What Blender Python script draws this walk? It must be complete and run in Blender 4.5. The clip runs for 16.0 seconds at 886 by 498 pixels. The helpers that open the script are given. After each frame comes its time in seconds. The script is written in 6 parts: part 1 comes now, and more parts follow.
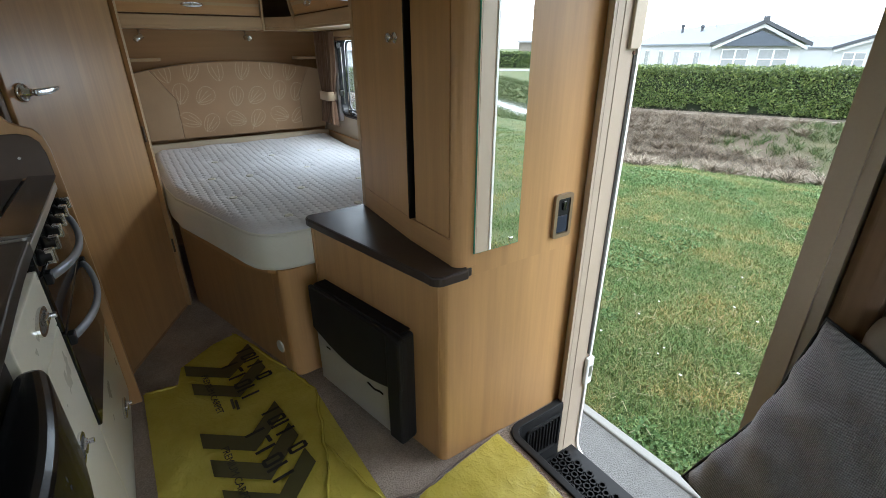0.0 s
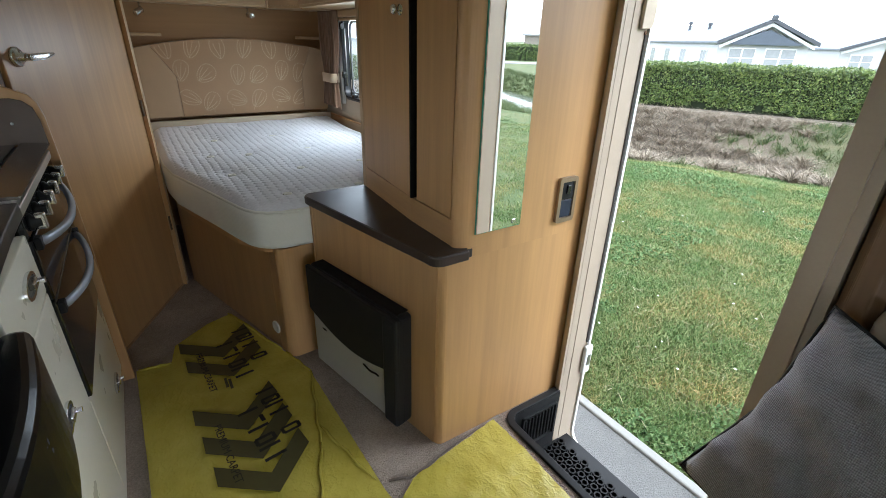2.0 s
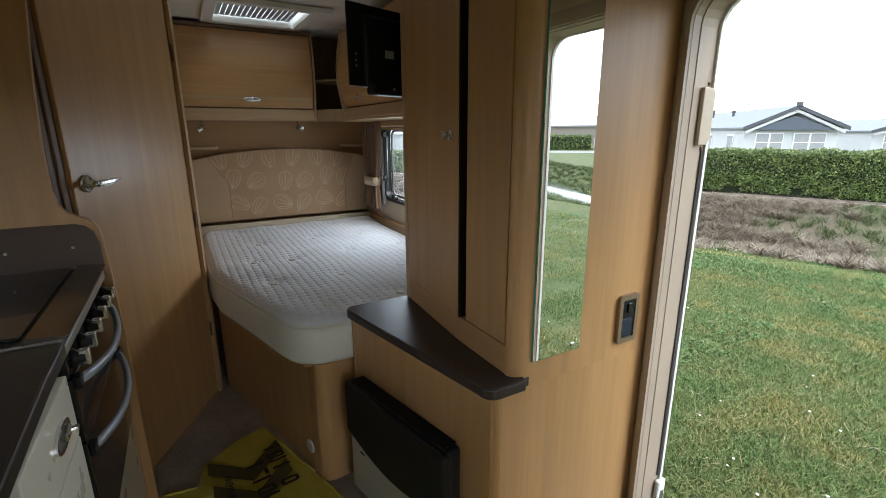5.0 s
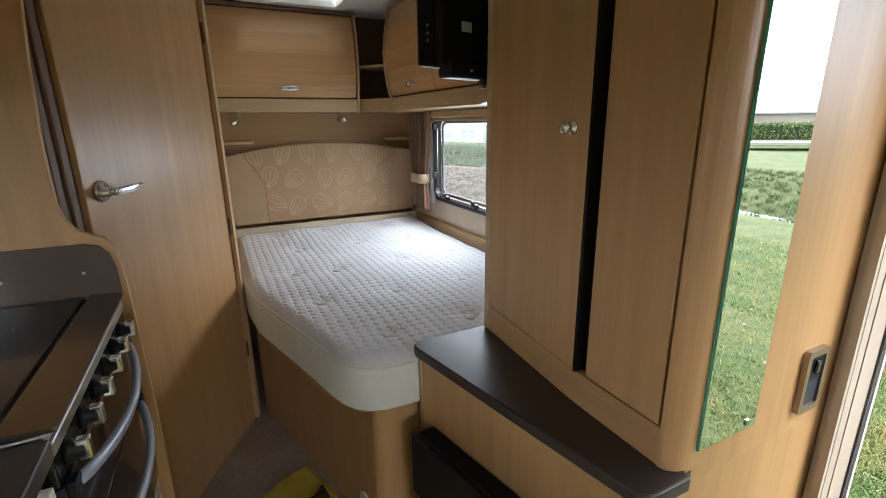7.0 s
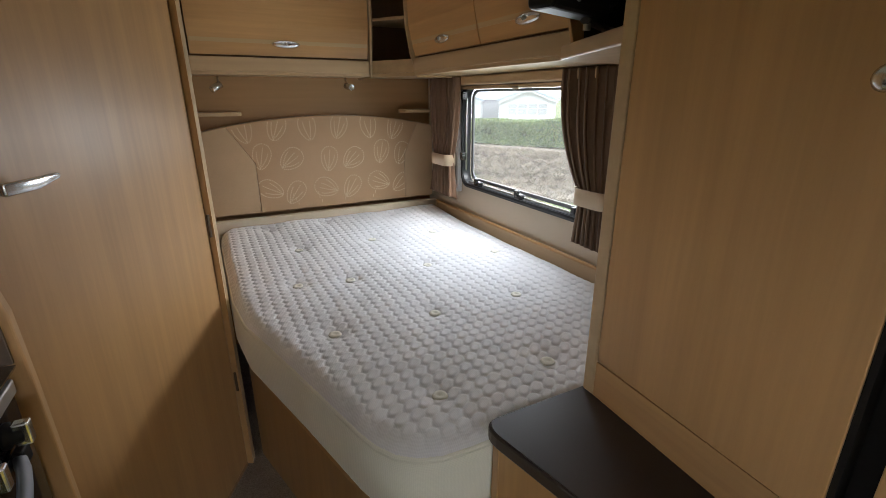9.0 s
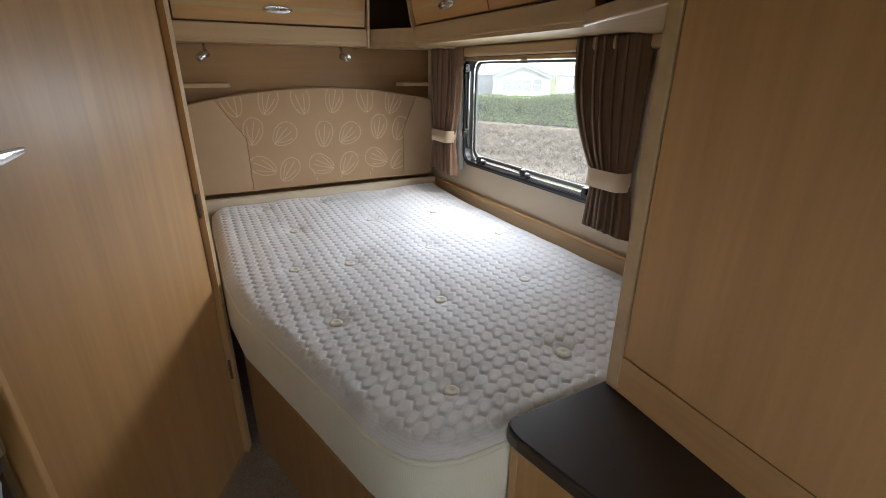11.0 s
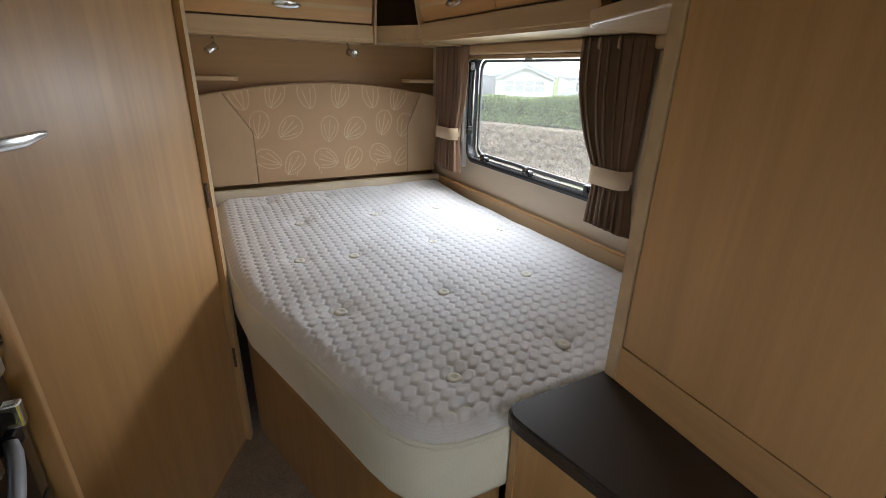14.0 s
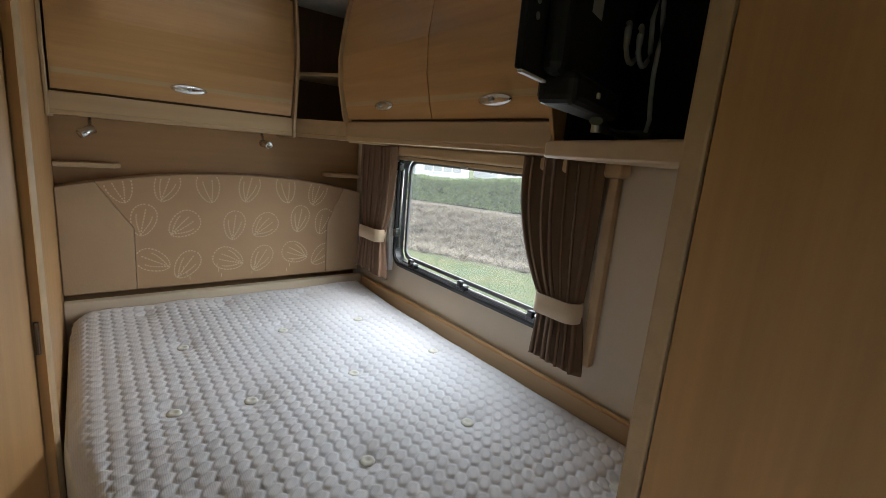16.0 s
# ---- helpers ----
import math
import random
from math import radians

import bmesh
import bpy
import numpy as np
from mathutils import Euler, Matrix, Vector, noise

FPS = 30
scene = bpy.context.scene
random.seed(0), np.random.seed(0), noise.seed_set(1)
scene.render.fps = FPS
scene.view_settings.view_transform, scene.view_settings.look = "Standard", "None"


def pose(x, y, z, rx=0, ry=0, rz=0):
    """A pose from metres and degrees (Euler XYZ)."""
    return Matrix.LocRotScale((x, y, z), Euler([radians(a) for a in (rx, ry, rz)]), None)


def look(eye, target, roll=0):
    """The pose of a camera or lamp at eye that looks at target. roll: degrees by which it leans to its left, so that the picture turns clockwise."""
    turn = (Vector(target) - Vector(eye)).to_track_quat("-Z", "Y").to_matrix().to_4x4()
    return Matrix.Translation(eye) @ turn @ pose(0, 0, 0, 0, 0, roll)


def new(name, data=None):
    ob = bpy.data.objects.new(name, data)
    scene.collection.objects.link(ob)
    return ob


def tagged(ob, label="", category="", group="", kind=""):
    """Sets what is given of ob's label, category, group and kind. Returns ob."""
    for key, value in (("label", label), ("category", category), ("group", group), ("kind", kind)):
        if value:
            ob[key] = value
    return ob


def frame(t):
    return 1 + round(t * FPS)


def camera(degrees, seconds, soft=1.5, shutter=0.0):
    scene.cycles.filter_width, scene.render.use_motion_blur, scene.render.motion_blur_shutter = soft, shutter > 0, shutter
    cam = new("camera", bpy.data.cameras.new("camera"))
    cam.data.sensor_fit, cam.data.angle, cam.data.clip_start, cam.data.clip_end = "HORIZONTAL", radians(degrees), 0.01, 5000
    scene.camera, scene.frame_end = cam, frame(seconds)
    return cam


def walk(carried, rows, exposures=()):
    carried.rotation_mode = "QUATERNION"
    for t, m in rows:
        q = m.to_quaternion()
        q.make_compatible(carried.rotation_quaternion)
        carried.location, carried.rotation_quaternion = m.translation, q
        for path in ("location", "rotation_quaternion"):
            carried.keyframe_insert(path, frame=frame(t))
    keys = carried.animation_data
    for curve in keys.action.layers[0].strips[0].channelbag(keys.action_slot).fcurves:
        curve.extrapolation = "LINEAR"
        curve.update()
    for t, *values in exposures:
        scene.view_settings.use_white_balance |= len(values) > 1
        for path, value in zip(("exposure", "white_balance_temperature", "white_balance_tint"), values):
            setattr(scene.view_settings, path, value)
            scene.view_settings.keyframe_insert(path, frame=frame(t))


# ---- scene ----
cam = camera(88.5, 16.0, soft=0.8)
PATH = [
    (0, (-0.176, 0.255, 1.26), (0.84, 1.775, 0.449), -0.1),
    (0.5, (-0.17, 0.26, 1.236), (0.818, 1.748, 0.335), 0.1),
    (1, (-0.174, 0.255, 1.21), (0.83, 1.727, 0.301), 0.7),
    (1.5, (-0.163, 0.258, 1.208), (0.847, 1.75, 0.341), 1.0),
    (2, (-0.174, 0.264, 1.218), (0.838, 1.77, 0.377), 1.6),
    (2.5, (-0.17, 0.268, 1.207), (0.842, 1.763, 0.345), 1.6),
    (3, (-0.171, 0.275, 1.204), (0.857, 1.752, 0.33), 1.5),
    (3.5, (-0.173, 0.281, 1.203), (0.855, 1.75, 0.315), 1.3),
    (4, (-0.172, 0.285, 1.199), (0.871, 1.754, 0.329), 1.1),
    (4.5, (-0.17, 0.313, 1.246), (0.897, 1.88, 0.61), 2.0),
    (5, (-0.165, 0.379, 1.293), (0.792, 2.062, 0.791), -0.2),
    (5.2, (-0.16, 0.416, 1.301), (0.76, 2.133, 0.848), 0.0),
    (7.5, (-0.162, 0.882, 1.296), (0.672, 2.614, 0.745), -0.8),
    (8, (-0.115, 1.027, 1.283), (0.671, 2.789, 0.756), -0.5),
    (8.5, (-0.089, 1.151, 1.276), (0.635, 2.928, 0.711), -0.5),
    (9, (-0.112, 1.256, 1.269), (0.752, 2.944, 0.633), -0.2),
    (11.5, (-0.111, 1.346, 1.257), (0.774, 2.984, 0.528), 0.5),
    (12, (-0.11, 1.343, 1.26), (0.788, 2.978, 0.538), 0.7),
    (12.5, (-0.11, 1.338, 1.262), (0.794, 2.977, 0.556), 0.9),
    (13, (-0.116, 1.327, 1.269), (0.804, 2.961, 0.573), 1.1),
    (13.5, (-0.121, 1.318, 1.259), (0.791, 2.943, 0.532), 1.8),
    (14, (-0.136, 1.326, 1.248), (0.746, 2.967, 0.519), 1.5),
    (14.5, (-0.14, 1.33, 1.245), (0.747, 2.957, 0.493), 1.9),
    (15, (-0.131, 1.348, 1.271), (0.839, 2.971, 0.62), 3.0),
    (15.5, (-0.07, 1.461, 1.273), (1.004, 3.042, 0.685), 3.0),
    (16, (-0.032, 1.576, 1.342), (1.182, 3.112, 0.932), 5.0),
]
walk(cam, [(t, look(eye, target, roll)) for t, eye, target, roll in PATH],
     exposures=[(0.0, 0.82, 5750, 6), (0.6, 1.0, 5700, 7), (4.1, 1.05, 5700, 7), (4.5, 0.78, 5800, 8), (5.0, 0.58, 5900, 8), (5.6, 0.65, 6000, 8), (7.5, 1.48, 5950, 11), (8.3, 1.36, 6150, 11), (9.0, 1.3, 6250, 11),
                (15.3, 1.3, 6250, 11), (16.0, 0.98, 6150, 9)])

# ---- light ----
SUN_DIR = (math.radians(150.0), math.radians(48.0))
world = bpy.data.worlds.new("overcast_sky")
scene.world = world
world.use_nodes = True
wn, wl = world.node_tree.nodes, world.node_tree.links
sky = wn.new("ShaderNodeTexSky")
sky.sky_type = "NISHITA"
sky.sun_disc = False
sky.sun_elevation, sky.sun_rotation = SUN_DIR[1], SUN_DIR[0]
sky.air_density, sky.dust_density, sky.ozone_density = 1.0, 6.0, 1.0
grey = wn.new("ShaderNodeHueSaturation")
grey.inputs["Saturation"].default_value = 0.22
wl.new(sky.outputs["Color"], grey.inputs["Color"])
cloud = wn.new("ShaderNodeMix")
cloud.data_type = "RGBA"
cloud.inputs[0].default_value = 0.75
cloud.inputs[7].default_value = (19.5, 19.8, 20.1, 1)
wl.new(grey.outputs["Color"], cloud.inputs[6])
wl.new(cloud.outputs[2], wn["Background"].inputs["Color"])
wn["Background"].inputs["Strength"].default_value = 0.15
sun = new("sun", bpy.data.lights.new("sun", "SUN"))
sun.data.energy, sun.data.angle, sun.data.color = 0.8, radians(25), (1.0, 0.96, 0.9)
sd = Vector((math.sin(SUN_DIR[0]) * math.cos(SUN_DIR[1]), math.cos(SUN_DIR[0]) * math.cos(SUN_DIR[1]), math.sin(SUN_DIR[1])))
sun.matrix_world = look(sd * 20, (0, 0, 0))


def window_light(name, eye, target, width, height, power, spread=180):
    """An added area lamp that boosts the sky's light at a window's opening."""
    lamp = new(name, bpy.data.lights.new(name, "AREA"))
    lamp.data.shape, lamp.data.size, lamp.data.size_y = "RECTANGLE", width, height
    lamp.data.energy, lamp.data.color = power, (0.88, 0.95, 1.0)
    lamp.data.spread = radians(spread)
    lamp.matrix_world = look(eye, target)


# front and left windows are unseen; their lamps are added fill from behind
window_light("front_fill_light", (0, -2.54, 1.1), (0, -0.9, -0.1), 1.15, 0.26, 4.0, 78)
window_light("left_fill_light", (-1.05, -1.15, 1.06), (0, -0.9, 0.1), 0.85, 0.26, 0.8, 80)
# added inside the room, on top of the sky through the bedroom pane
window_light("bed_window_light", (0.965, 2.87, 1.12), (0.35, 2.74, 0.84), 0.60, 0.20, 1.6)

# ---- materials ----


def base_material(name):
    m = bpy.data.materials.new(name)
    m.use_nodes = True
    return m, m.node_tree.nodes, m.node_tree.links, m.node_tree.nodes["Principled BSDF"]


def mapped(n, l, scale, kind="Object"):
    tc, mp = n.new("ShaderNodeTexCoord"), n.new("ShaderNodeMapping")
    mp.inputs["Scale"].default_value = scale
    l.new(tc.outputs[kind], mp.inputs["Vector"])
    return mp.outputs["Vector"]


def noise_tex(n, l, vec, scale, detail=4.0, rough=0.55):
    t = n.new("ShaderNodeTexNoise")
    t.inputs["Scale"].default_value, t.inputs["Detail"].default_value, t.inputs["Roughness"].default_value = scale, detail, rough
    l.new(vec, t.inputs["Vector"])
    return t.outputs["Fac"]


def ramp(n, l, fac, stops):
    r = n.new("ShaderNodeValToRGB")
    while len(r.color_ramp.elements) < len(stops):
        r.color_ramp.elements.new(0.5)
    for e, (p, c) in zip(r.color_ramp.elements, stops):
        e.position, e.color = p, (*c, 1)
    l.new(fac, r.inputs["Fac"])
    return r.outputs["Color"]


def mixed(n, l, a, b, fac, mode="MIX"):
    m = n.new("ShaderNodeMix")
    m.data_type, m.blend_type = "RGBA", mode
    for sock, v in ((m.inputs[0], fac), (m.inputs[6], a), (m.inputs[7], b)):
        if hasattr(v, "is_linked"):
            l.new(v, sock)
        else:
            sock.default_value = v if isinstance(v, float) else (*v, 1)
    return m.outputs[2]


def bumped(n, l, p, height, strength, dist):
    b = n.new("ShaderNodeBump")
    b.inputs["Strength"].default_value, b.inputs["Distance"].default_value = strength, dist
    l.new(height, b.inputs["Height"])
    l.new(b.outputs["Normal"], p.inputs["Normal"])


def shade(c, f):
    return tuple(max(0.0, min(1.0, v * f)) for v in c)


def wood(name, colour, along="z", rough=0.38, contrast=0.16, coat=0.06):
    """Printed beech laminate: long fine grain with a slow cloud of tone."""
    m, n, l, p = base_material(name)
    s = {"x": (1.6, 34, 34), "y": (34, 1.6, 34), "z": (34, 34, 1.6)}[along]
    v = mapped(n, l, s)
    fine = noise_tex(n, l, v, 3.2, 6, 0.6)
    slow = noise_tex(n, l, mapped(n, l, tuple(q * 0.12 for q in s)), 2.0, 3)
    flame = noise_tex(n, l, mapped(n, l, tuple(q * 0.45 for q in s)), 1.6, 2)
    a = ramp(n, l, fine, [(0.3, shade(colour, 1 - contrast)), (0.72, shade(colour, 1 + contrast))])
    b = ramp(n, l, slow, [(0.3, shade(colour, 0.9)), (0.7, shade(colour, 1.08))])
    c = ramp(n, l, flame, [(0.35, shade(colour, 0.82)), (0.65, shade(colour, 1.10))])
    l.new(mixed(n, l, mixed(n, l, a, b, 0.4), c, 0.45), p.inputs["Base Color"])
    l.new(ramp(n, l, slow, [(0.2, (rough - 0.05,) * 3), (0.8, (rough + 0.07,) * 3)]), p.inputs["Roughness"])
    p.inputs["Coat Weight"].default_value, p.inputs["Coat Roughness"].default_value = coat, 0.3
    bumped(n, l, p, fine, 0.06, 0.001)
    return m


def plain(name, colour, rough=0.5, metal=0.0, grain=120.0, bump=0.05, var=0.06, coat=0.0, dist=0.001):
    """A painted, moulded or metal surface with slight mottling and dust."""
    m, n, l, p = base_material(name)
    v = mapped(n, l, (1, 1, 1))
    f, s = noise_tex(n, l, v, grain, 4), noise_tex(n, l, v, 5.0, 4)
    a = ramp(n, l, f, [(0.3, shade(colour, 1 - var)), (0.7, shade(colour, 1 + var))])
    b = ramp(n, l, s, [(0.3, shade(colour, 1 - var)), (0.7, shade(colour, 1 + var))])
    l.new(mixed(n, l, a, b, 0.5), p.inputs["Base Color"])
    l.new(ramp(n, l, s, [(0.25, (max(0.02, rough - 0.06),) * 3), (0.75, (min(1, rough + 0.08),) * 3)]), p.inputs["Roughness"])
    p.inputs["Metallic"].default_value = metal
    p.inputs["Coat Weight"].default_value = coat
    bumped(n, l, p, f, bump, dist)
    return m


def fabric(name, colour, weave=900.0, bump=0.35, var=0.14, sheen=0.25, dist=0.0012, thread=0.10, across="X"):
    """Woven cloth: crossed threads and slow fading."""
    m, n, l, p = base_material(name)
    v = mapped(n, l, (1, 1, 1))
    w1, w2 = n.new("ShaderNodeTexWave"), n.new("ShaderNodeTexWave")
    w1.bands_direction, w2.bands_direction = across, "Z"
    for w in (w1, w2):
        w.inputs["Scale"].default_value = weave / 6.3
        w.inputs["Distortion"].default_value, w.inputs["Detail"].default_value = 1.2, 2
        l.new(v, w.inputs["Vector"])
    mx = mixed(n, l, w1.outputs["Color"], w2.outputs["Color"], 0.5)
    f, s = noise_tex(n, l, v, 350, 3), noise_tex(n, l, v, 7, 4)
    a = ramp(n, l, f, [(0.25, shade(colour, 1 - var)), (0.75, shade(colour, 1 + var))])
    b = ramp(n, l, s, [(0.3, shade(colour, 0.92)), (0.7, shade(colour, 1.08))])
    l.new(mixed(n, l, mixed(n, l, a, b, 0.5), mx, thread, "MULTIPLY"), p.inputs["Base Color"])
    p.inputs["Roughness"].default_value = 0.9
    p.inputs["Sheen Weight"].default_value = sheen
    bumped(n, l, p, mixed(n, l, mx, f, 0.4), bump, dist)
    return m


def clear(name, tint=(0.96, 0.98, 0.98), gloss=4.0, haze=0.0):
    """Thin glazing: lets light through and mirrors at grazing angles."""
    m = bpy.data.materials.new(name)
    m.use_nodes = True
    n, l = m.node_tree.nodes, m.node_tree.links
    n.remove(n["Principled BSDF"])
    tr, gl, mx, fr = n.new("ShaderNodeBsdfTransparent"), n.new("ShaderNodeBsdfGlossy"), n.new("ShaderNodeMixShader"), n.new("ShaderNodeLayerWeight")
    tr.inputs["Color"].default_value = (*tint, 1)
    gl.inputs["Roughness"].default_value = 0.02
    fr.inputs["Blend"].default_value = 0.5
    pw = n.new("ShaderNodeMath")
    pw.operation, pw.inputs[1].default_value = "POWER", gloss
    l.new(fr.outputs["Facing"], pw.inputs[0])
    ad = n.new("ShaderNodeMath")
    ad.operation, ad.inputs[1].default_value, ad.inputs[2].default_value = "MULTIPLY_ADD", 0.5, 0.03
    l.new(pw.outputs[0], ad.inputs[0])
    l.new(ad.outputs[0], mx.inputs[0])
    l.new(tr.outputs[0], mx.inputs[1])
    l.new(gl.outputs[0], mx.inputs[2])
    hz, m2 = n.new("ShaderNodeBsdfTranslucent"), n.new("ShaderNodeMixShader")
    hz.inputs["Color"].default_value = (0.9, 0.92, 0.95, 1)
    m2.inputs[0].default_value = haze
    l.new(mx.outputs[0], m2.inputs[1])
    l.new(hz.outputs[0], m2.inputs[2])
    l.new(m2.outputs[0], n["Material Output"].inputs["Surface"])
    return m


BEECH = (0.50, 0.290, 0.122)
M_WOOD = wood("beech_laminate", BEECH)
M_WOODY = wood("beech_laminate_long", BEECH, "y")
M_WOODX = wood("beech_laminate_cross", BEECH, "x")
M_WOODD = wood("beech_edge", (0.42, 0.25, 0.12))
M_LOCK = wood("locker_door_laminate", (0.54, 0.315, 0.130), "x", 0.34)
M_LOCKY = wood("locker_door_laminate_long", (0.54, 0.315, 0.130), "y", 0.34)
M_CREAMW = wood("pale_birch_trim", (0.51, 0.360, 0.205), "x", 0.42, 0.05)
M_CREAMY = wood("pale_birch_trim_long", (0.51, 0.360, 0.205), "y", 0.42, 0.05)
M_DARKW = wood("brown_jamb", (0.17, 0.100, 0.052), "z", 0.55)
# near-black that stands for the shade inside gaps, slots and the niche
M_GAP = plain("gap_shade_black", (0.012, 0.010, 0.009), 0.9)
M_TOP = plain("dark_brown_worktop", (0.030, 0.021, 0.018), 0.38, 0, 300, 0.04, 0.15)
M_CREAM = plain("cream_gloss_front", (0.80, 0.77, 0.66), 0.3, 0, 90, 0.02, 0.03, 0.3)
M_WALL = plain("cream_wall_board", (0.58, 0.49, 0.37), 0.62, 0, 260, 0.08, 0.04)
M_WALLB = wood("back_wall_board", (0.40, 0.238, 0.108), "x", 0.6, 0.05, 0.0)
M_CEIL = plain("pale_ceiling_board", (0.72, 0.69, 0.62), 0.7, 0, 220, 0.06, 0.03)
M_BLACK = plain("black_plastic", (0.018, 0.018, 0.019), 0.42, 0, 260, 0.06, 0.2)
M_GLOSSB = plain("black_gloss", (0.010, 0.010, 0.012), 0.15, 0, 60, 0.0, 0.1, 0.5)
M_RUBBER = plain("black_rubber", (0.009, 0.009, 0.0095), 0.55, 0, 200, 0.2, 0.2)
M_CHROME = plain("satin_chrome", (0.72, 0.72, 0.72), 0.22, 1.0, 200, 0.01, 0.04)
M_STEEL = plain("brushed_steel", (0.50, 0.49, 0.47), 0.33, 1.0, 260, 0.02, 0.06)
M_SILVER = plain("silver_grey_panel", (0.55, 0.54, 0.52), 0.38, 0.4, 160, 0.02, 0.04)
M_BLUEGREY = plain("grey_blue_handle", (0.33, 0.36, 0.42), 0.35, 0.2, 150, 0.02, 0.05)
M_JAMB = plain("beige_door_frame", (0.42, 0.345, 0.265), 0.5, 0, 160, 0.04, 0.04)
M_WHITE = plain("white_plastic", (0.78, 0.78, 0.76), 0.4, 0, 160, 0.03, 0.03)
M_SEAL = plain("grey_brush_seal", (0.10, 0.095, 0.09), 0.9, 0, 900, 0.6, 0.4)
M_SHELL = plain("white_outer_skin", (0.76, 0.77, 0.76), 0.35, 0, 60, 0.05, 0.03)
M_MATT = fabric("quilted_mattress_cover", (0.76, 0.76, 0.785), 500, 0.2, 0.05, 0.2)
M_MATTS = fabric("mattress_border", (0.79, 0.78, 0.70), 700, 0.15, 0.05, 0.2)
M_HEAD = fabric("tan_headboard_cloth", (0.42, 0.272, 0.15), 800, 0.3, 0.1, 0.4)
M_HEADL = fabric("pale_headboard_cloth", (0.45, 0.315, 0.185), 900, 0.3, 0.12, 0.3)
M_STITCH = fabric("cream_embroidery", (0.66, 0.53, 0.35), 1500, 0.3, 0.1, 0.2)
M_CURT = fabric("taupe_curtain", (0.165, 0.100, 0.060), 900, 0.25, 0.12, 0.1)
# same cloth made paler: the light on the far curtain is in its colour
M_CURT_LIT = fabric("taupe_curtain_painted_lit", (0.22, 0.13, 0.08), 900, 0.25, 0.12, 0.1)
M_TIE = fabric("cream_tieback", (0.60, 0.47, 0.32), 900, 0.25, 0.1, 0.3)
M_CUSH = fabric("dark_grey_cushion", (0.30, 0.285, 0.300), 640, 1.0, 0.6, 0.3, 0.003, 0.55, "Y")
M_SOFA = fabric("taupe_upholstery", (0.20, 0.17, 0.14), 700, 0.2, 0.1, 0.2)
M_CARPET = plain("mushroom_carpet", (0.37, 0.300, 0.245), 0.95, 0, 210, 1.0, 0.5, 0, 0.008)
M_BIND = plain("carpet_binding", (0.28, 0.225, 0.19), 0.95, 0, 400, 1.0, 0.3, 0, 0.004)
M_BARS = plain("black_print", (0.012, 0.011, 0.010), 0.4)
M_PRINT = plain("dark_print", (0.075, 0.066, 0.020), 0.35, 0, 60, 0.02, 0.1)
M_GLASS = clear("acrylic_pane", (0.93, 0.95, 0.95), 4.0, 0.035)
M_LABEL = plain("grey_label", (0.55, 0.55, 0.53), 0.5)
M_CABLE = plain("grey_cable", (0.42, 0.41, 0.40), 0.45)
M_MIRROR, mn_, ml_, mp_ = base_material("silvered_mirror")
mp_.inputs["Base Color"].default_value, mp_.inputs["Metallic"].default_value, mp_.inputs["Roughness"].default_value = (0.9, 0.92, 0.91, 1), 1.0, 0.008
for mm in (M_BLACK, M_RUBBER, M_GAP):
    mm.node_tree.nodes["Principled BSDF"].inputs["Specular IOR Level"].default_value = 0.18
M_GREENG = plain("green_glass_edge", (0.10, 0.36, 0.27), 0.15)


def film_material():
    """Yellow protective film: glossy, crinkled, a little see-through."""
    m, n, l, p = base_material("yellow_film")
    v = mapped(n, l, (1, 1, 1))
    s, f = noise_tex(n, l, v, 6, 5), noise_tex(n, l, mapped(n, l, (1, 1.8, 1)), 70, 5, 0.65)
    fold = noise_tex(n, l, mapped(n, l, (1.4, 1, 1)), 24, 3, 0.5)
    crease = ramp(n, l, fold, [(0.40, (0, 0, 0)), (0.50, (1, 1, 1)), (0.60, (0, 0, 0))])
    l.new(ramp(n, l, s, [(0.3, (0.46, 0.38, 0.050)), (0.7, (0.60, 0.51, 0.095))]), p.inputs["Base Color"])
    p.inputs["Roughness"].default_value = 0.15
    bumped(n, l, p, mixed(n, l, crease, f, 0.7), 1.0, 0.0026)
    return m


M_FILM = film_material()

# ---- building helpers ----
BASES = {}


def thing(name, base, label, category, group="", kind=""):
    e = new(name)
    e.location = base
    BASES[e.name] = Vector(base)
    return tagged(e, label, category, group, kind)


def part(name, bm, material, parent=None, label="", smooth=False):
    """Links bm, built in world places, as one mesh object under its thing or part."""
    me = bpy.data.meshes.new(name)
    bmesh.ops.recalc_face_normals(bm, faces=bm.faces[:])
    if smooth:
        for f in bm.faces:
            f.smooth = True
    bm.to_mesh(me)
    bm.free()
    me.materials.append(material)
    ob = new(name, me)
    if parent is not None:
        base = BASES[parent.name]
        me.transform(Matrix.Translation(-base))
        ob.parent = parent
        BASES[ob.name] = base
    if label:
        ob["label"] = label
    return ob


def solo(name, bm, material, label, category, group="", kind="", smooth=False):
    """A thing of one mesh, with its origin at the middle of its base."""
    lo = [min(v.co[i] for v in bm.verts) for i in range(3)]
    hi = [max(v.co[i] for v in bm.verts) for i in range(3)]
    base = Vector(((lo[0] + hi[0]) / 2, (lo[1] + hi[1]) / 2, lo[2]))
    ob = part(name, bm, material, None, "", smooth)
    ob.data.transform(Matrix.Translation(-base))
    ob.location = base
    BASES[ob.name] = base
    return tagged(ob, label, category, group, kind)


def joined(bm, other):
    me = bpy.data.meshes.new("tmp")
    other.to_mesh(me)
    other.free()
    bm.from_mesh(me)
    bpy.data.meshes.remove(me)
    return bm


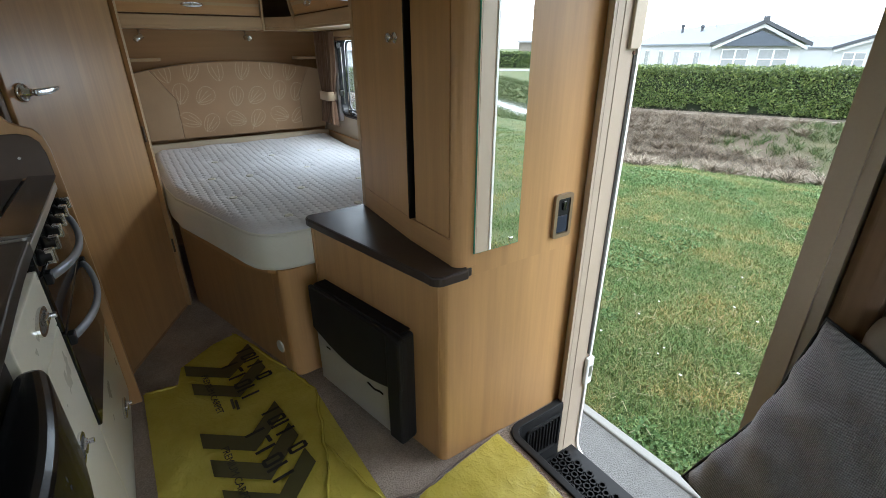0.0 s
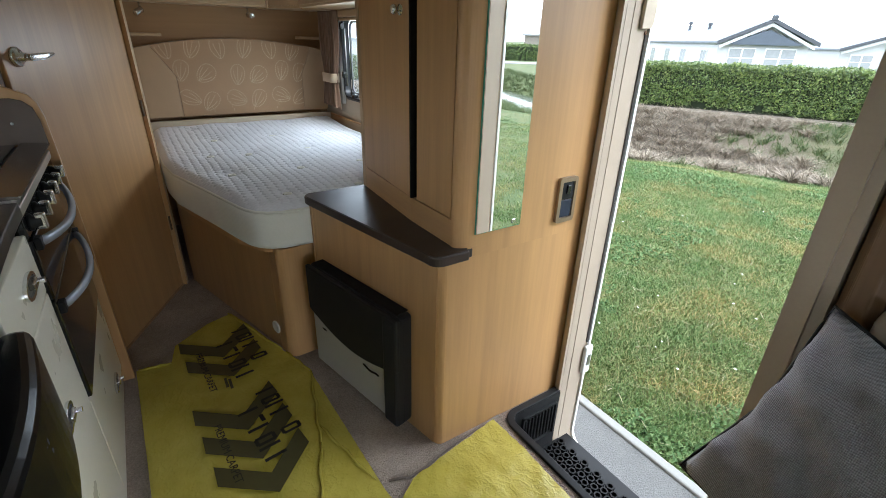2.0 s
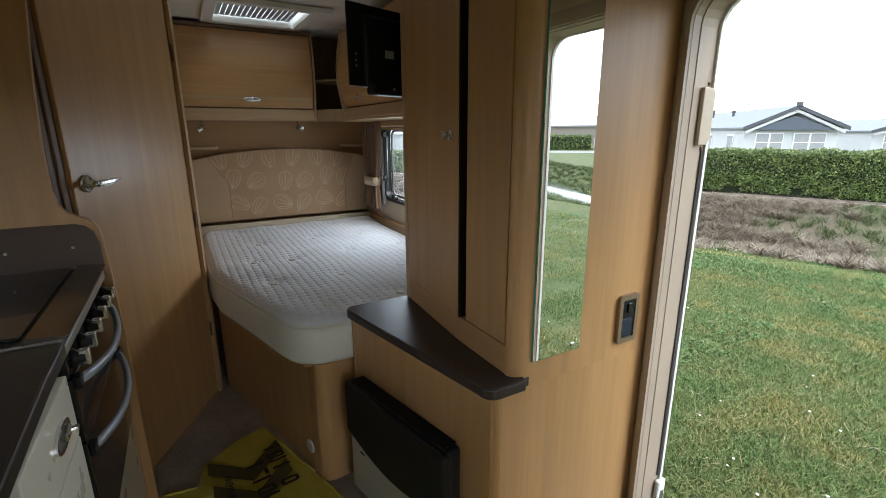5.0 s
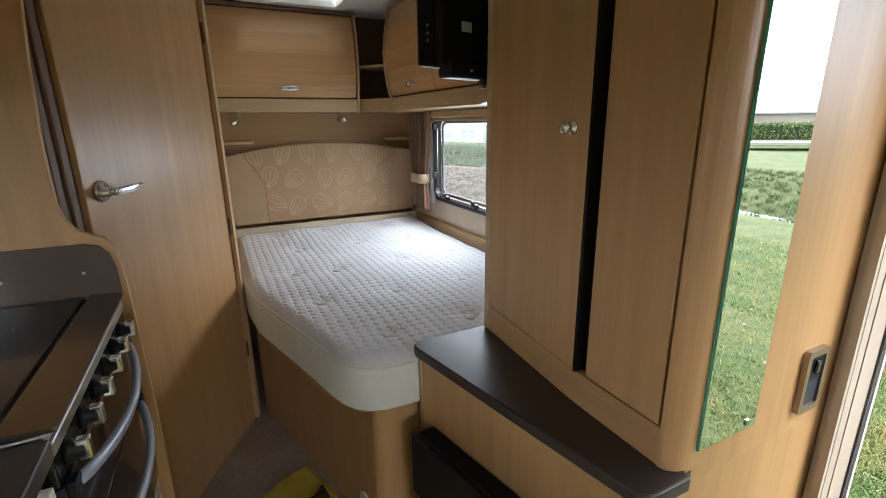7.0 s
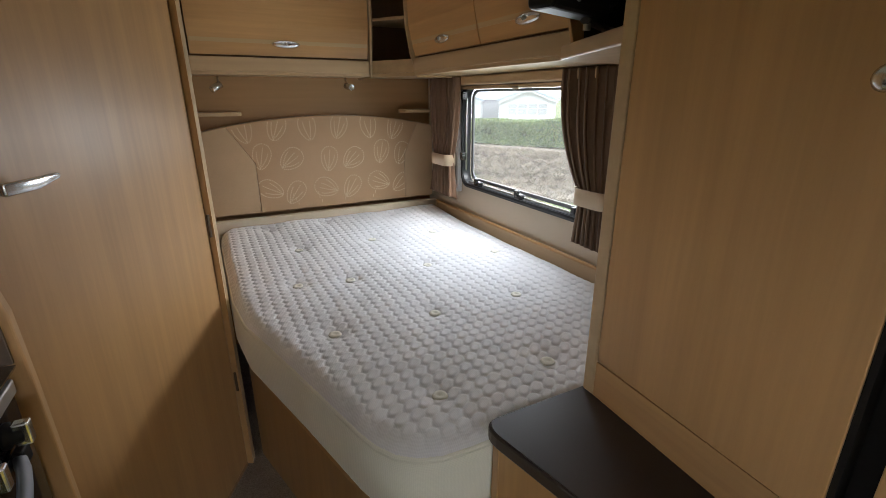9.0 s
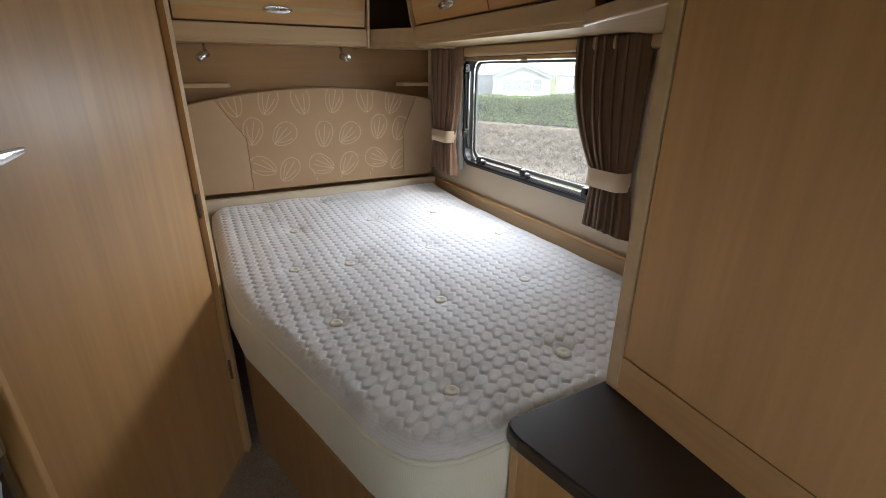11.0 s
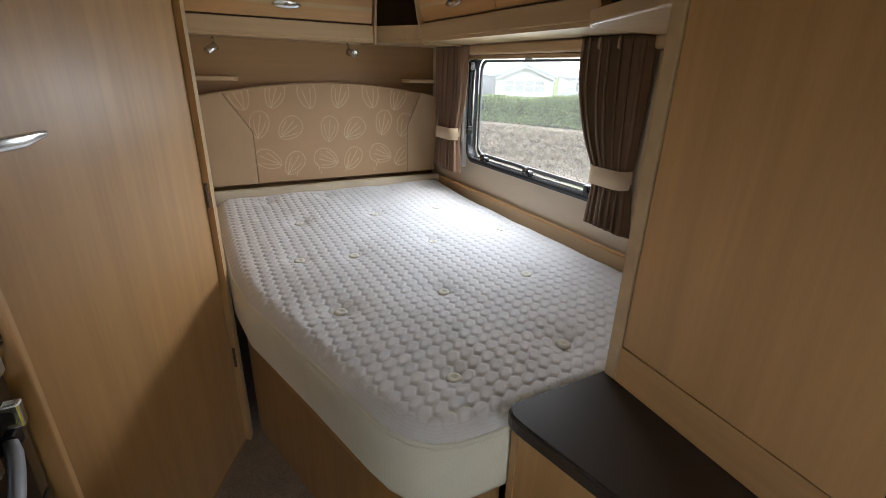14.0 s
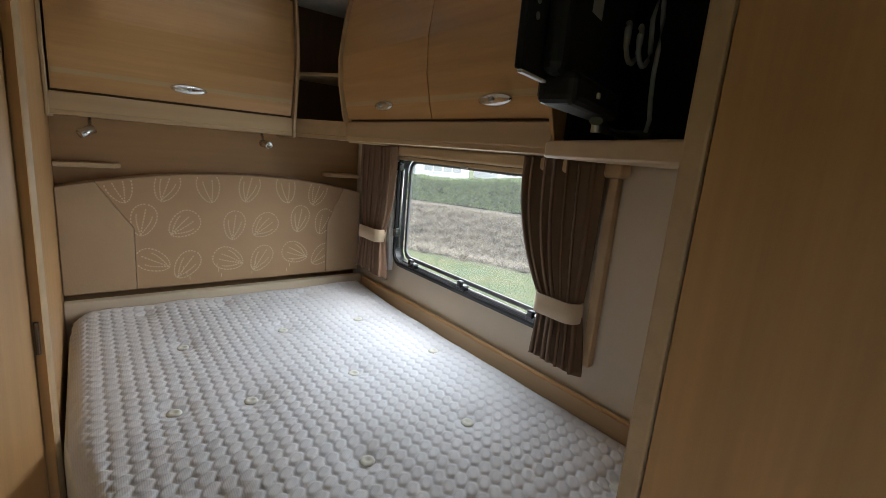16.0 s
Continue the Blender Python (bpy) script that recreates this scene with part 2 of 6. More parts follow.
def rounded(bm, r, seg=2, sharp=0.5):
    if r > 0:
        es = [e for e in bm.edges if len(e.link_faces) == 2 and e.calc_face_angle(0) > sharp]
        bmesh.ops.bevel(bm, geom=es, offset=r, segments=seg, profile=0.5, affect="EDGES", clamp_overlap=True)
    return bm


def box(x0, x1, y0, y1, z0, z1, r=0.0, seg=2):
    bm = bmesh.new()
    bmesh.ops.create_cube(bm, size=1)
    for v in bm.verts:
        v.co = Vector((x0 + (v.co.x + 0.5) * (x1 - x0), y0 + (v.co.y + 0.5) * (y1 - y0), z0 + (v.co.z + 0.5) * (z1 - z0)))
    return rounded(bm, r, seg)


def prism(pts, axis, a, b, r=0.0, seg=2):
    """A plate of outline pts, from a to b along axis. pts: (y, z) for x, (x, z) for y, (x, y) for z."""
    put = {"x": lambda p, h: (h, p[0], p[1]), "y": lambda p, h: (p[0], h, p[1]), "z": lambda p, h: (p[0], p[1], h)}[axis]
    bm = bmesh.new()
    lo, hi = [bm.verts.new(put(p, a)) for p in pts], [bm.verts.new(put(p, b)) for p in pts]
    bm.faces.new(lo), bm.faces.new(hi)
    for i in range(len(pts)):
        j = (i + 1) % len(pts)
        bm.faces.new((lo[i], lo[j], hi[j], hi[i]))
    bmesh.ops.recalc_face_normals(bm, faces=bm.faces[:])
    return rounded(bm, r, seg, 0.7)


def ring_plate(outer, inner, axis, a, b):
    """A plate with a hole: two outlines with the same number of points."""
    put = {"x": lambda p, h: (h, p[0], p[1]), "y": lambda p, h: (p[0], h, p[1]), "z": lambda p, h: (p[0], p[1], h)}[axis]
    bm = bmesh.new()
    L = [[bm.verts.new(put(p, h)) for p in pts] for h in (a, b) for pts in (outer, inner)]
    k = len(outer)
    for i in range(k):
        j = (i + 1) % k
        for q, w in ((L[0], L[1]), (L[2], L[3]), (L[0], L[2]), (L[1], L[3])):
            bm.faces.new((q[i], q[j], w[j], w[i]))
    return bm


def round_rect(x0, x1, y0, y1, r, k=6):
    pts = []
    for cx, cy, a0 in ((x1 - r, y1 - r, 0), (x0 + r, y1 - r, 90), (x0 + r, y0 + r, 180), (x1 - r, y0 + r, 270)):
        for i in range(k + 1):
            a = radians(a0 + 90 * i / k)
            pts.append((cx + r * math.cos(a), cy + r * math.sin(a)))
    return pts


def tube(path, radius, k=8, closed=False, flat=1.0):
    """A rod along a path of points; radius may be a list."""
    bm = bmesh.new()
    P = [Vector(p) for p in path]
    rows = []
    up0 = Vector((0, 0, 1))
    for i, p in enumerate(P):
        d = (P[(i + 1) % len(P)] - P[i - 1]) if closed else (P[min(i + 1, len(P) - 1)] - P[max(i - 1, 0)])
        d.normalize()
        up = up0 if abs(d.dot(up0)) < 0.9 else Vector((1, 0, 0))
        s = d.cross(up).normalized()
        u = s.cross(d)
        r = radius[i] if isinstance(radius, (list, tuple)) else radius
        rows.append([bm.verts.new(p + s * (r * math.cos(2 * math.pi * q / k)) + u * (r * flat * math.sin(2 * math.pi * q / k))) for q in range(k)])
    for i in range(len(rows) if closed else len(rows) - 1):
        a, b = rows[i], rows[(i + 1) % len(rows)]
        for q in range(k):
            bm.faces.new((a[q], a[(q + 1) % k], b[(q + 1) % k], b[q]))
    if not closed:
        bm.faces.new(rows[0]), bm.faces.new(rows[-1])
    return bm


def lathe(profile, centre, axis, k=20):
    """A turned shape: profile of (radius, height) along the axis."""
    ax = Vector(axis).normalized()
    side = ax.cross(Vector((0, 0, 1)) if abs(ax.z) < 0.9 else Vector((1, 0, 0))).normalized()
    other = ax.cross(side)
    bm = bmesh.new()
    rows = [[bm.verts.new(Vector(centre) + ax * h + (side * math.cos(2 * math.pi * q / k) + other * math.sin(2 * math.pi * q / k)) * max(r, 1e-4)) for q in range(k)] for r, h in profile]
    for a, b in zip(rows, rows[1:]):
        for q in range(k):
            bm.faces.new((a[q], a[(q + 1) % k], b[(q + 1) % k], b[q]))
    bm.faces.new(rows[0]), bm.faces.new(rows[-1])
    return bm


def turned(bm, m):
    bm.transform(m)
    return bm


# ---- the caravan's shell ----
WR, WL, YB, YF, CEIL = 1.05, -1.10, 3.70, -2.60, 1.91
T = 0.025
DY0, DY1, DZ0, DZ1 = 0.572, 1.13, -0.32, 1.62
BY0, BY1, BZ0, BZ1 = 2.36, 3.29, 0.835, 1.32


def wall_box(name, b, mat=None, label="cream caravan wall board"):
    return solo(name, b, mat or M_WALL, label, "wall", kind="structure")


def side_wall(name, xa, xb, holes):
    """A side wall with its openings cut through: strips between (y0, y1, z0, z1)."""
    bm = bmesh.new()
    ys = sorted({YF - T, YB + T} | {h[0] for h in holes} | {h[1] for h in holes})
    for y0, y1 in zip(ys, ys[1:]):
        cut = [h for h in holes if h[0] <= y0 + 1e-6 and h[1] >= y1 - 1e-6]
        z = -0.36
        for h in sorted(cut, key=lambda q: q[2]):
            joined(bm, box(xa, xb, y0, y1, z, h[2])) if h[2] > z + 1e-4 else None
            z = h[3]
        joined(bm, box(xa, xb, y0, y1, z, CEIL + 0.06))
    bmesh.ops.remove_doubles(bm, verts=bm.verts[:], dist=1e-5)
    return wall_box(name, bm)


side_wall("wall_east", WR, WR + T, [(DY0, DY1, DZ0, DZ1), (BY0, BY1, BZ0, BZ1)])
# west and south openings are unseen, added to let the sky's light in
side_wall("wall_west", WL - T, WL, [(0.65, 1.55, 1.02, 1.48), (-1.6, -0.7, 0.9, 1.2)])
bm = bmesh.new()
for b in ((WL, WR, -0.36, 0.9), (WL, WR, 1.5, CEIL + 0.06), (WL, -0.9, 0.9, 1.5), (0.9, WR, 0.9, 1.5)):
    joined(bm, box(b[0], b[1], YF - T, YF, b[2], b[3]))
wall_box("wall_south", bm)
wall_box("wall_north", box(WL, WR, YB, YB + T, -0.36, CEIL + 0.06), M_WALLB, "brown wood-look board across the caravan's end")
# panes over the added, unseen openings
for nm, rect in (("window_2", ("y", -0.6, 0.6, 0.9, 1.2)), ("window_3", ("w", -1.6, -0.7, 0.9, 1.2)), ("window_4", ("w", 0.65, 1.55, 1.02, 1.48))):
    ax, a, b, c, d = rect
    g = box(a, b, YF - 0.03, YF - 0.024, c, d) if ax == "y" else box(WR + 0.026, WR + 0.03, a, b, c, d) if ax == "x" else box(WL - 0.03, WL - 0.026, a, b, c, d)
    g = solo(nm, g, M_GLASS, "plain acrylic pane over an unseen opening added for light", "window", kind="structure")
    g.visible_shadow = False

# floor with the step well left open
WX, WY0, WY1 = 0.70, 0.50, 1.14
bm = bmesh.new()
for b in ((WL, WX, YF, YB), (WX, WR, YF, WY0), (WX, WR, WY1, YB)):
    joined(bm, box(b[0], b[1], b[2], b[3], -0.04, 0.0))
solo("floor", bm, M_CARPET, "mushroom-brown short pile carpet floor", "floor", kind="structure")
# ceiling with the rooflight's opening
RX0, RX1, RY0, RY1 = 0.08, 0.53, 2.98, 3.40
bm = bmesh.new()
for b in ((WL, RX0, YF, YB), (RX1, WR, YF, YB), (RX0, RX1, YF, RY0), (RX0, RX1, RY1, YB)):
    joined(bm, box(b[0], b[1], b[2], b[3], CEIL, CEIL + 0.03))
solo("ceiling", bm, M_CEIL, "pale cream caravan ceiling board", "ceiling", kind="structure")

# ---- panel beside the door, base cabinet, wardrobe ----
PY = 1.165
cab = thing("heater_cabinet", (0.7, 1.5, 0), "beech laminate corner cabinet with a rounded post beside the door", "cabinet")
part("side_panel", box(0.455, 1.02, PY, PY + 0.018, 0.0, 0.668), M_WOOD, cab)
part("front_panel", prism([(0.428, 1.185), (0.446, 1.189), (0.309, 1.84), (0.291, 1.836)], "z", 0.0, 0.668), M_WOOD, cab)
post = [(0.455, PY + 0.018), (0.455, PY)] + [(0.455 - 0.026 * math.sin(radians(a)), PY + 0.026 - 0.026 * math.cos(radians(a))) for a in range(15, 91, 15)] + [(0.428, PY + 0.03), (0.446, PY + 0.034)]
part("corner_post", prism(post, "z", 0.0, 0.668), wood("corner_post_beech", shade(BEECH, 1.08)), cab, "rounded paler beech corner post")
part("bed_side_panel", prism([(0.291, 1.838), (0.98, 1.838), (0.98, 1.82), (0.291, 1.82)], "z", 0.0, 0.668), M_WOOD, cab)
out = [(0.51, 1.150), (0.43, 1.150)] + [(0.43 - 0.035 * math.sin(radians(a)), 1.185 - 0.035 * math.cos(radians(a))) for a in range(15, 80, 15)]
out += [(0.393, 1.2), (0.272, 1.80)] + [(0.297 - 0.026 * math.cos(radians(a)), 1.815 + 0.03 * math.sin(radians(a))) for a in range(0, 91, 18)] + [(0.53, 1.845), (0.53, 1.163), (0.512, 1.163)]
wtop = thing("cabinet_worktop", (0.45, 1.5, 0.668), "dark brown laminate worktop with rounded corner over the cabinet", "worktop")
part("slab", prism(out, "z", 0.668, 0.6955, 0.004), plain("worktop_edge", (0.045, 0.032, 0.027), 0.34, 0, 300, 0.04, 0.15), wtop, "rounded brown edge")
part("laminate_sheet", prism([(0.42 + (x - 0.42) * 0.975, 1.5 + (y - 1.5) * 0.99) for x, y in out], "z", 0.6957, 0.698, 0.001), M_TOP, wtop, "matt dark brown top sheet")

ward = thing("wardrobe", (0.75, 1.5, 0.70), "tall beech laminate wardrobe with two doors and a dark gap", "wardrobe")
WZ = 1.905
part("end_panel", box(0.545, 1.02, PY, PY + 0.018, 0.668, WZ), M_WOOD, ward)
rp = [(0.545, PY + 0.02), (0.545, PY)] + [(0.525 - 0.047 * math.sin(radians(a)), PY + 0.03 - 0.03 * math.cos(radians(a))) for a in range(0, 91, 10)] + [(0.478, PY + 0.034), (0.52, PY + 0.034)]
part("filler", box(0.512, 0.546, PY, PY + 0.018, 0.6685, 0.6985), M_WOOD, ward)
part("rounded_post", prism(rp, "z", 0.699, WZ), wood("post_beech", shade(BEECH, 1.06)), ward, "rounded beech corner post", smooth=False)
part("plinth", prism([(0.480, 1.20), (0.480, 1.42), (0.509, 1.815), (0.528, 1.815), (0.50, 1.42), (0.50, 1.20)], "z", 0.699, 0.774), M_WOODY, ward)
part("door", box(0.478, 0.50, 1.205, 1.384, 0.779, WZ - 0.02, 0.002), M_WOOD, ward)
left = part("door", prism([(0.474, 1.420), (0.506, 1.805), (0.526, 1.805), (0.496, 1.420)], "z", 0.779, WZ - 0.02, 0.002), M_WOOD, ward)
part("knob", joined(lathe([(0.014, 0.0), (0.014, 0.004), (0.007, 0.006), (0.007, 0.014), (0.012, 0.017), (0.013, 0.022), (0.009, 0.027), (0.001, 0.028)], (0.477, 1.466, 1.284), (-1, 0, 0)), bmesh.new()), M_CHROME, left, "round satin chrome knob", True)
# added black strip and boards: the gap's shade is painted, the edge is beech
part("gap_shade_strip", box(0.4755, 0.52, 1.4125, 1.4195, 0.775, WZ - 0.02), M_GAP, ward, "door edge strip painted black for the gap's shade")
part("gap_shade_board", box(0.505, 0.515, 1.37, 1.44, 0.76, WZ), M_GAP, ward, "black board standing for the shade between the doors")
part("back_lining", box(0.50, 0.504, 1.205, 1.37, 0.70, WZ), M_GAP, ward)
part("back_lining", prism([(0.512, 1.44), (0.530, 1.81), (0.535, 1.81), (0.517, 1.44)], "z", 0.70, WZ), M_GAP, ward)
part("edge_strip", box(0.506, 0.53, 1.808, 1.836, 0.699, WZ, 0.004), M_CREAMW, ward, "pale edge strip")
part("bed_side_panel", box(0.53, WR - 0.002, 1.822, 1.836, 0.699, WZ), M_WOOD, ward)

mir = thing("wall_mirror", (0.613, PY, 0.735), "tall narrow frameless mirror on the beech panel beside the door", "mirror")
part("glass_plate", box(0.532, 0.694, PY - 0.005, PY - 0.0012, 0.735, 1.80), M_GREENG, mir, "green-tinted glass edge")
part("silvered_face", box(0.5335, 0.6925, PY - 0.0062, PY - 0.0052, 0.7365, 1.7985), M_MIRROR, mir)
part("clip", box(0.66, 0.672, PY - 0.009, PY - 0.0064, 0.745, 0.757, 0.001), M_CHROME, mir)

sw = thing("switch_plate", (0.873, PY, 0.71), "bronze-rimmed switch plate with two dark rocker switches", "switch")
part("rim", turned(ring_plate(round_rect(0.835, 0.912, 0.71, 0.852, 0.010), round_rect(0.848, 0.900, 0.724, 0.838, 0.005), "y", PY - 0.012, PY - 0.001), Matrix()), plain("bronze_rim", (0.30, 0.22, 0.15), 0.35, 0.6), sw)
part("rocker", box(0.849, 0.899, PY - 0.009, PY - 0.002, 0.782, 0.837, 0.002), M_BLACK, sw)
part("rocker", box(0.849, 0.899, PY - 0.008, PY - 0.002, 0.725, 0.780, 0.002), plain("navy_rocker", (0.02, 0.026, 0.05), 0.3), sw)
part("toggle", box(0.866, 0.882, PY - 0.015, PY - 0.0092, 0.80, 0.83, 0.003), M_GLOSSB, sw)

# gas heater on the cabinet's front
fd = Vector((0.433 - 0.300, 1.190 - 1.80, 0)).normalized()
fn = Vector((fd.y, -fd.x, 0))
fn = fn if fn.x < 0 else -fn
HM = Matrix(((fd.x, fn.x, 0, 0.300), (fd.y, fn.y, 0, 1.788), (0, 0, 1, 0), (0, 0, 0, 1)))
heat = thing("gas_heater", (0.34, 1.53, 0.0), "black gas heater with a silver-grey lower panel set in the cabinet", "heater")
L_ = 0.515
part("casing", turned(box(0.0, L_, 0.0, 0.055, 0.03, 0.458, 0.016, 3), HM), M_BLACK, heat)
hood = [(0.0, 0.27)] + [(L_ * i / 12, 0.27 - 0.055 * math.sin(math.pi * i / 12) - 0.01 * i / 12) for i in range(1, 12)] + [(L_, 0.26), (L_, 0.455), (0.0, 0.455)]
part("hood", turned(prism(hood, "y", 0.052, 0.070, 0.006), HM), M_BLACK, heat, "swept black upper hood")
part("lower_panel", turned(box(0.012, L_ - 0.075, 0.054, 0.060, 0.035, 0.30, 0.001), HM), M_SILVER, heat, "silver-grey metal lower panel")
part("side_wing", turned(box(L_ - 0.072, L_ - 0.001, 0.03, 0.072, 0.03, 0.452, 0.012, 3), HM), M_BLACK, heat)
sl = [(L_ - 0.19 + 0.012 * i, 0.0615, 0.182 + 0.004 * math.cos(i * 1.05)) for i in range(8)]
part("key_slot", turned(tube(sl, 0.0035, 6), HM), M_GAP, heat)
part("peep_slot", turned(box(0.07, 0.095, 0.0602, 0.0615, 0.205, 0.211), HM), M_GAP, heat)
part("top_grille", turned(box(0.02, L_ - 0.02, 0.005, 0.05, 0.4585, 0.462), HM), M_GAP, heat)

# ---- door opening, frame and step well ----
door = thing("door_1", (WR, 0.86, DZ0), "open caravan doorway with beige inner frame and white outer seal", "door", kind="structure")
o, i_ = round_rect(DY0 - 0.075, DY1 + 0.032, DZ0 - 0.03, DZ1 + 0.05, 0.09), round_rect(DY0, DY1, DZ0 + 0.005, DZ1, 0.075)
part("inner_frame", ring_plate(o, i_, "x", WR - 0.080, WR - 0.002), M_JAMB, door, "beige moulded inner door frame")
o2, i2 = round_rect(DY0 - 0.052, DY1 + 0.016, DZ0 - 0.02, DZ1 + 0.03, 0.085), round_rect(DY0 - 0.004, DY1 + 0.001, DZ0, DZ1 + 0.004, 0.078)
part("frame_step", ring_plate(o2, i2, "x", WR - 0.092, WR - 0.0795), M_JAMB, door)
part("reveal", ring_plate(round_rect(DY0 - 0.003, DY1 + 0.003, DZ0, DZ1 + 0.003, 0.08), round_rect(DY0 + 0.002, DY1 - 0.002, DZ0 + 0.007, DZ1 - 0.002, 0.074), "x", WR - 0.05, WR + T - 0.003), M_JAMB, door)
part("outer_seal", ring_plate(round_rect(DY0 - 0.02, DY1 + 0.012, DZ0 - 0.012, DZ1 + 0.02, 0.085), round_rect(DY0 + 0.008, DY1 - 0.010, DZ0 + 0.014, DZ1 - 0.008, 0.07), "x", WR + T - 0.003, WR + T + 0.008), M_WHITE, door, "white outer door rim")
part("brush_strip", tube([(WR + T - 0.008, DY1 - 0.004, z) for z in (0.20, 0.5, 0.8, 1.1, 1.24)], 0.005, 6), M_SEAL, door, "frayed grey brush seal")
lp = [(WR - 0.02, 1.40), (WR + 0.018, 1.40), (WR + 0.030, 1.385), (WR + 0.030, 1.27), (WR + 0.018, 1.255), (WR - 0.02, 1.255)]
part("upper_keeper", prism(lp, "y", DY1 - 0.014, DY1 - 0.003, 0.002), plain("cream_keeper", (0.46, 0.385, 0.285), 0.4), door, "cream plastic latch keeper")
for z in (1.245, 1.41):
    part("screw", lathe([(0.005, 0), (0.005, 0.003), (0.001, 0.004)], (WR + 0.012, DY1 - 0.003, z), (0, -1, 0), 10), plain("rusty_screw", (0.12, 0.05, 0.02), 0.6), door)
lk = part("lower_latch", box(WR + 0.004, WR + 0.042, DY1 - 0.02, DY1 - 0.003, 0.06, 0.185, 0.006), M_WHITE, door, "white latch plate")
part("latch_hole", box(WR + 0.016, WR + 0.032, DY1 - 0.0225, DY1 - 0.0195, 0.10, 0.15, 0.001), M_STEEL, lk)
well = thing("step_well", (0.87, 0.83, -0.275), "black moulded step well with ribbed sides and a rubber mat", "step")
part("bottom", box(WX, WR - 0.001, WY0, WY1, -0.275, -0.255), M_BLACK, well)


def u_strip(d0, d1):
    """A U round the well, open to the door, between two offsets outward."""
    def line(d):
        rr = 0.05 + d
        pts = [(WR - 0.085, WY1 + d)]
        pts += [(WX + 0.05 + rr * math.cos(radians(a)), WY1 - 0.05 + rr * math.sin(radians(a))) for a in range(90, 181, 15)]
        pts += [(WX + 0.05 + rr * math.cos(radians(a)), WY0 + 0.05 + rr * math.sin(radians(a))) for a in range(180, 271, 15)]
        return pts + [(WR - 0.085, WY0 - d)]
    return line(d1) + line(d0)[::-1]


part("rim", prism(u_strip(-0.012, 0.014), "z", 0.0005, 0.012, 0.003), M_BLACK, well, "raised black rounded rim")
part("side", prism(u_strip(-0.012, -0.001), "z", -0.26, 0.001), M_BLACK, well)
for k in range(9):
    part("rib", box(0.79 + 0.017 * k, 0.797 + 0.017 * k, WY1 - 0.02, WY1 - 0.0125, -0.17, -0.05, 0.002), M_BLACK, well)
part("vent_frame", ring_plate(round_rect(0.775, 0.95, -0.19, -0.03, 0.01), round_rect(0.783, 0.942, -0.182, -0.038, 0.006), "y", WY1 - 0.022, WY1 - 0.0125), M_BLACK, well)
bm = bmesh.new()
for a in range(8):
    for b in range(20):
        q = ring_plate([(0.73 + 0.034 * a + (b % 2) * 0.017 + 0.016 * math.cos(t * 1.0472), 0.53 + 0.03 * b + 0.016 * math.sin(t * 1.0472)) for t in range(6)],
                       [(0.73 + 0.034 * a + (b % 2) * 0.017 + 0.010 * math.cos(t * 1.0472), 0.53 + 0.03 * b + 0.010 * math.sin(t * 1.0472)) for t in range(6)], "z", -0.254, -0.238)
        if 0.73 + 0.034 * a < WR - 0.05:
            joined(bm, q)
        else:
            q.free()
tagged(part("ring_mat", bm, M_RUBBER, well, "black rubber ring mat"), kind="stuff")

# ---- washroom partition and door ----
DA, DB = Vector((-0.475, 2.135, 0)), Vector((-0.143, 2.758, 0))
wd = (DB - DA).normalized()
wnrm = Vector((wd.y, -wd.x, 0))
WM = Matrix(((wd.x, wnrm.x, 0, DA.x), (wd.y, wnrm.y, 0, DA.y), (0, 0, 1, 0), (0, 0, 0, 1)))
WLEN = (DB - DA).length
wdoor = thing("washroom_door", tuple((DA + DB) / 2), "closed beech laminate washroom door with chrome lever handle", "door")
slab = part("slab", turned(box(0.030, WLEN, -0.028, 0.0, 0.012, 1.88, 0.003), WM), M_WOOD, wdoor)
hb = Vector((0.085, 0.0, 1.134))
hd = part("door_handle", turned(lathe([(0.028, 0.0), (0.028, 0.006), (0.024, 0.010), (0.012, 0.012), (0.011, 0.03), (0.001, 0.031)], hb, (0, 1, 0)), WM), M_CHROME, slab, "chrome rose and lever handle", True)
part("lever", turned(joined(tube([hb + Vector((0, 0.02, 0)), hb + Vector((0, 0.045, 0))], 0.010, 12), prism([(hb.x - 0.012, hb.z - 0.010), (hb.x + 0.05, hb.z - 0.009), (hb.x + 0.092, hb.z + 0.002), (hb.x + 0.096, hb.z + 0.006), (hb.x + 0.094, hb.z + 0.012), (hb.x + 0.05, hb.z + 0.011), (hb.x - 0.012, hb.z + 0.010)], "y", 0.042, 0.053, 0.003, 2)), WM), M_CHROME, wdoor, "chrome lever", True)
for z in (0.35, 0.90, 1.62):
    part("hinge", turned(tube([(WLEN + 0.003, 0.006, z - 0.035), (WLEN + 0.003, 0.006, z + 0.035)], 0.0045, 8), WM), plain("bronze_hinge", (0.12, 0.08, 0.05), 0.4, 0.6), wdoor)
part("jamb_strip", turned(box(-0.085, 0.027, -0.05, -0.012, 0.012, 1.90), WM), M_DARKW, wdoor, "dark brown recessed jamb strip")
for u in (-0.075, -0.042, -0.008):
    part("jamb_bead", turned(box(u, u + 0.022, -0.014, -0.004, 0.012, 1.90, 0.003), WM), M_DARKW, wdoor)
wall_box("wall_washroom", prism([(-0.142, 2.764), (-0.126, 2.756), (-0.122, 2.783), (-0.134, YB), (-0.16, YB), (-0.160, 2.798)], "z", 0.0, CEIL), M_WOOD, "beech laminate washroom wall beside the bed")
solo("washroom_post", turned(box(WLEN + 0.008, WLEN + 0.036, -0.03, 0.012, 0.0, CEIL, 0.004), WM), M_CREAMW, "pale wooden post between washroom door and bed", "trim", kind="structure")
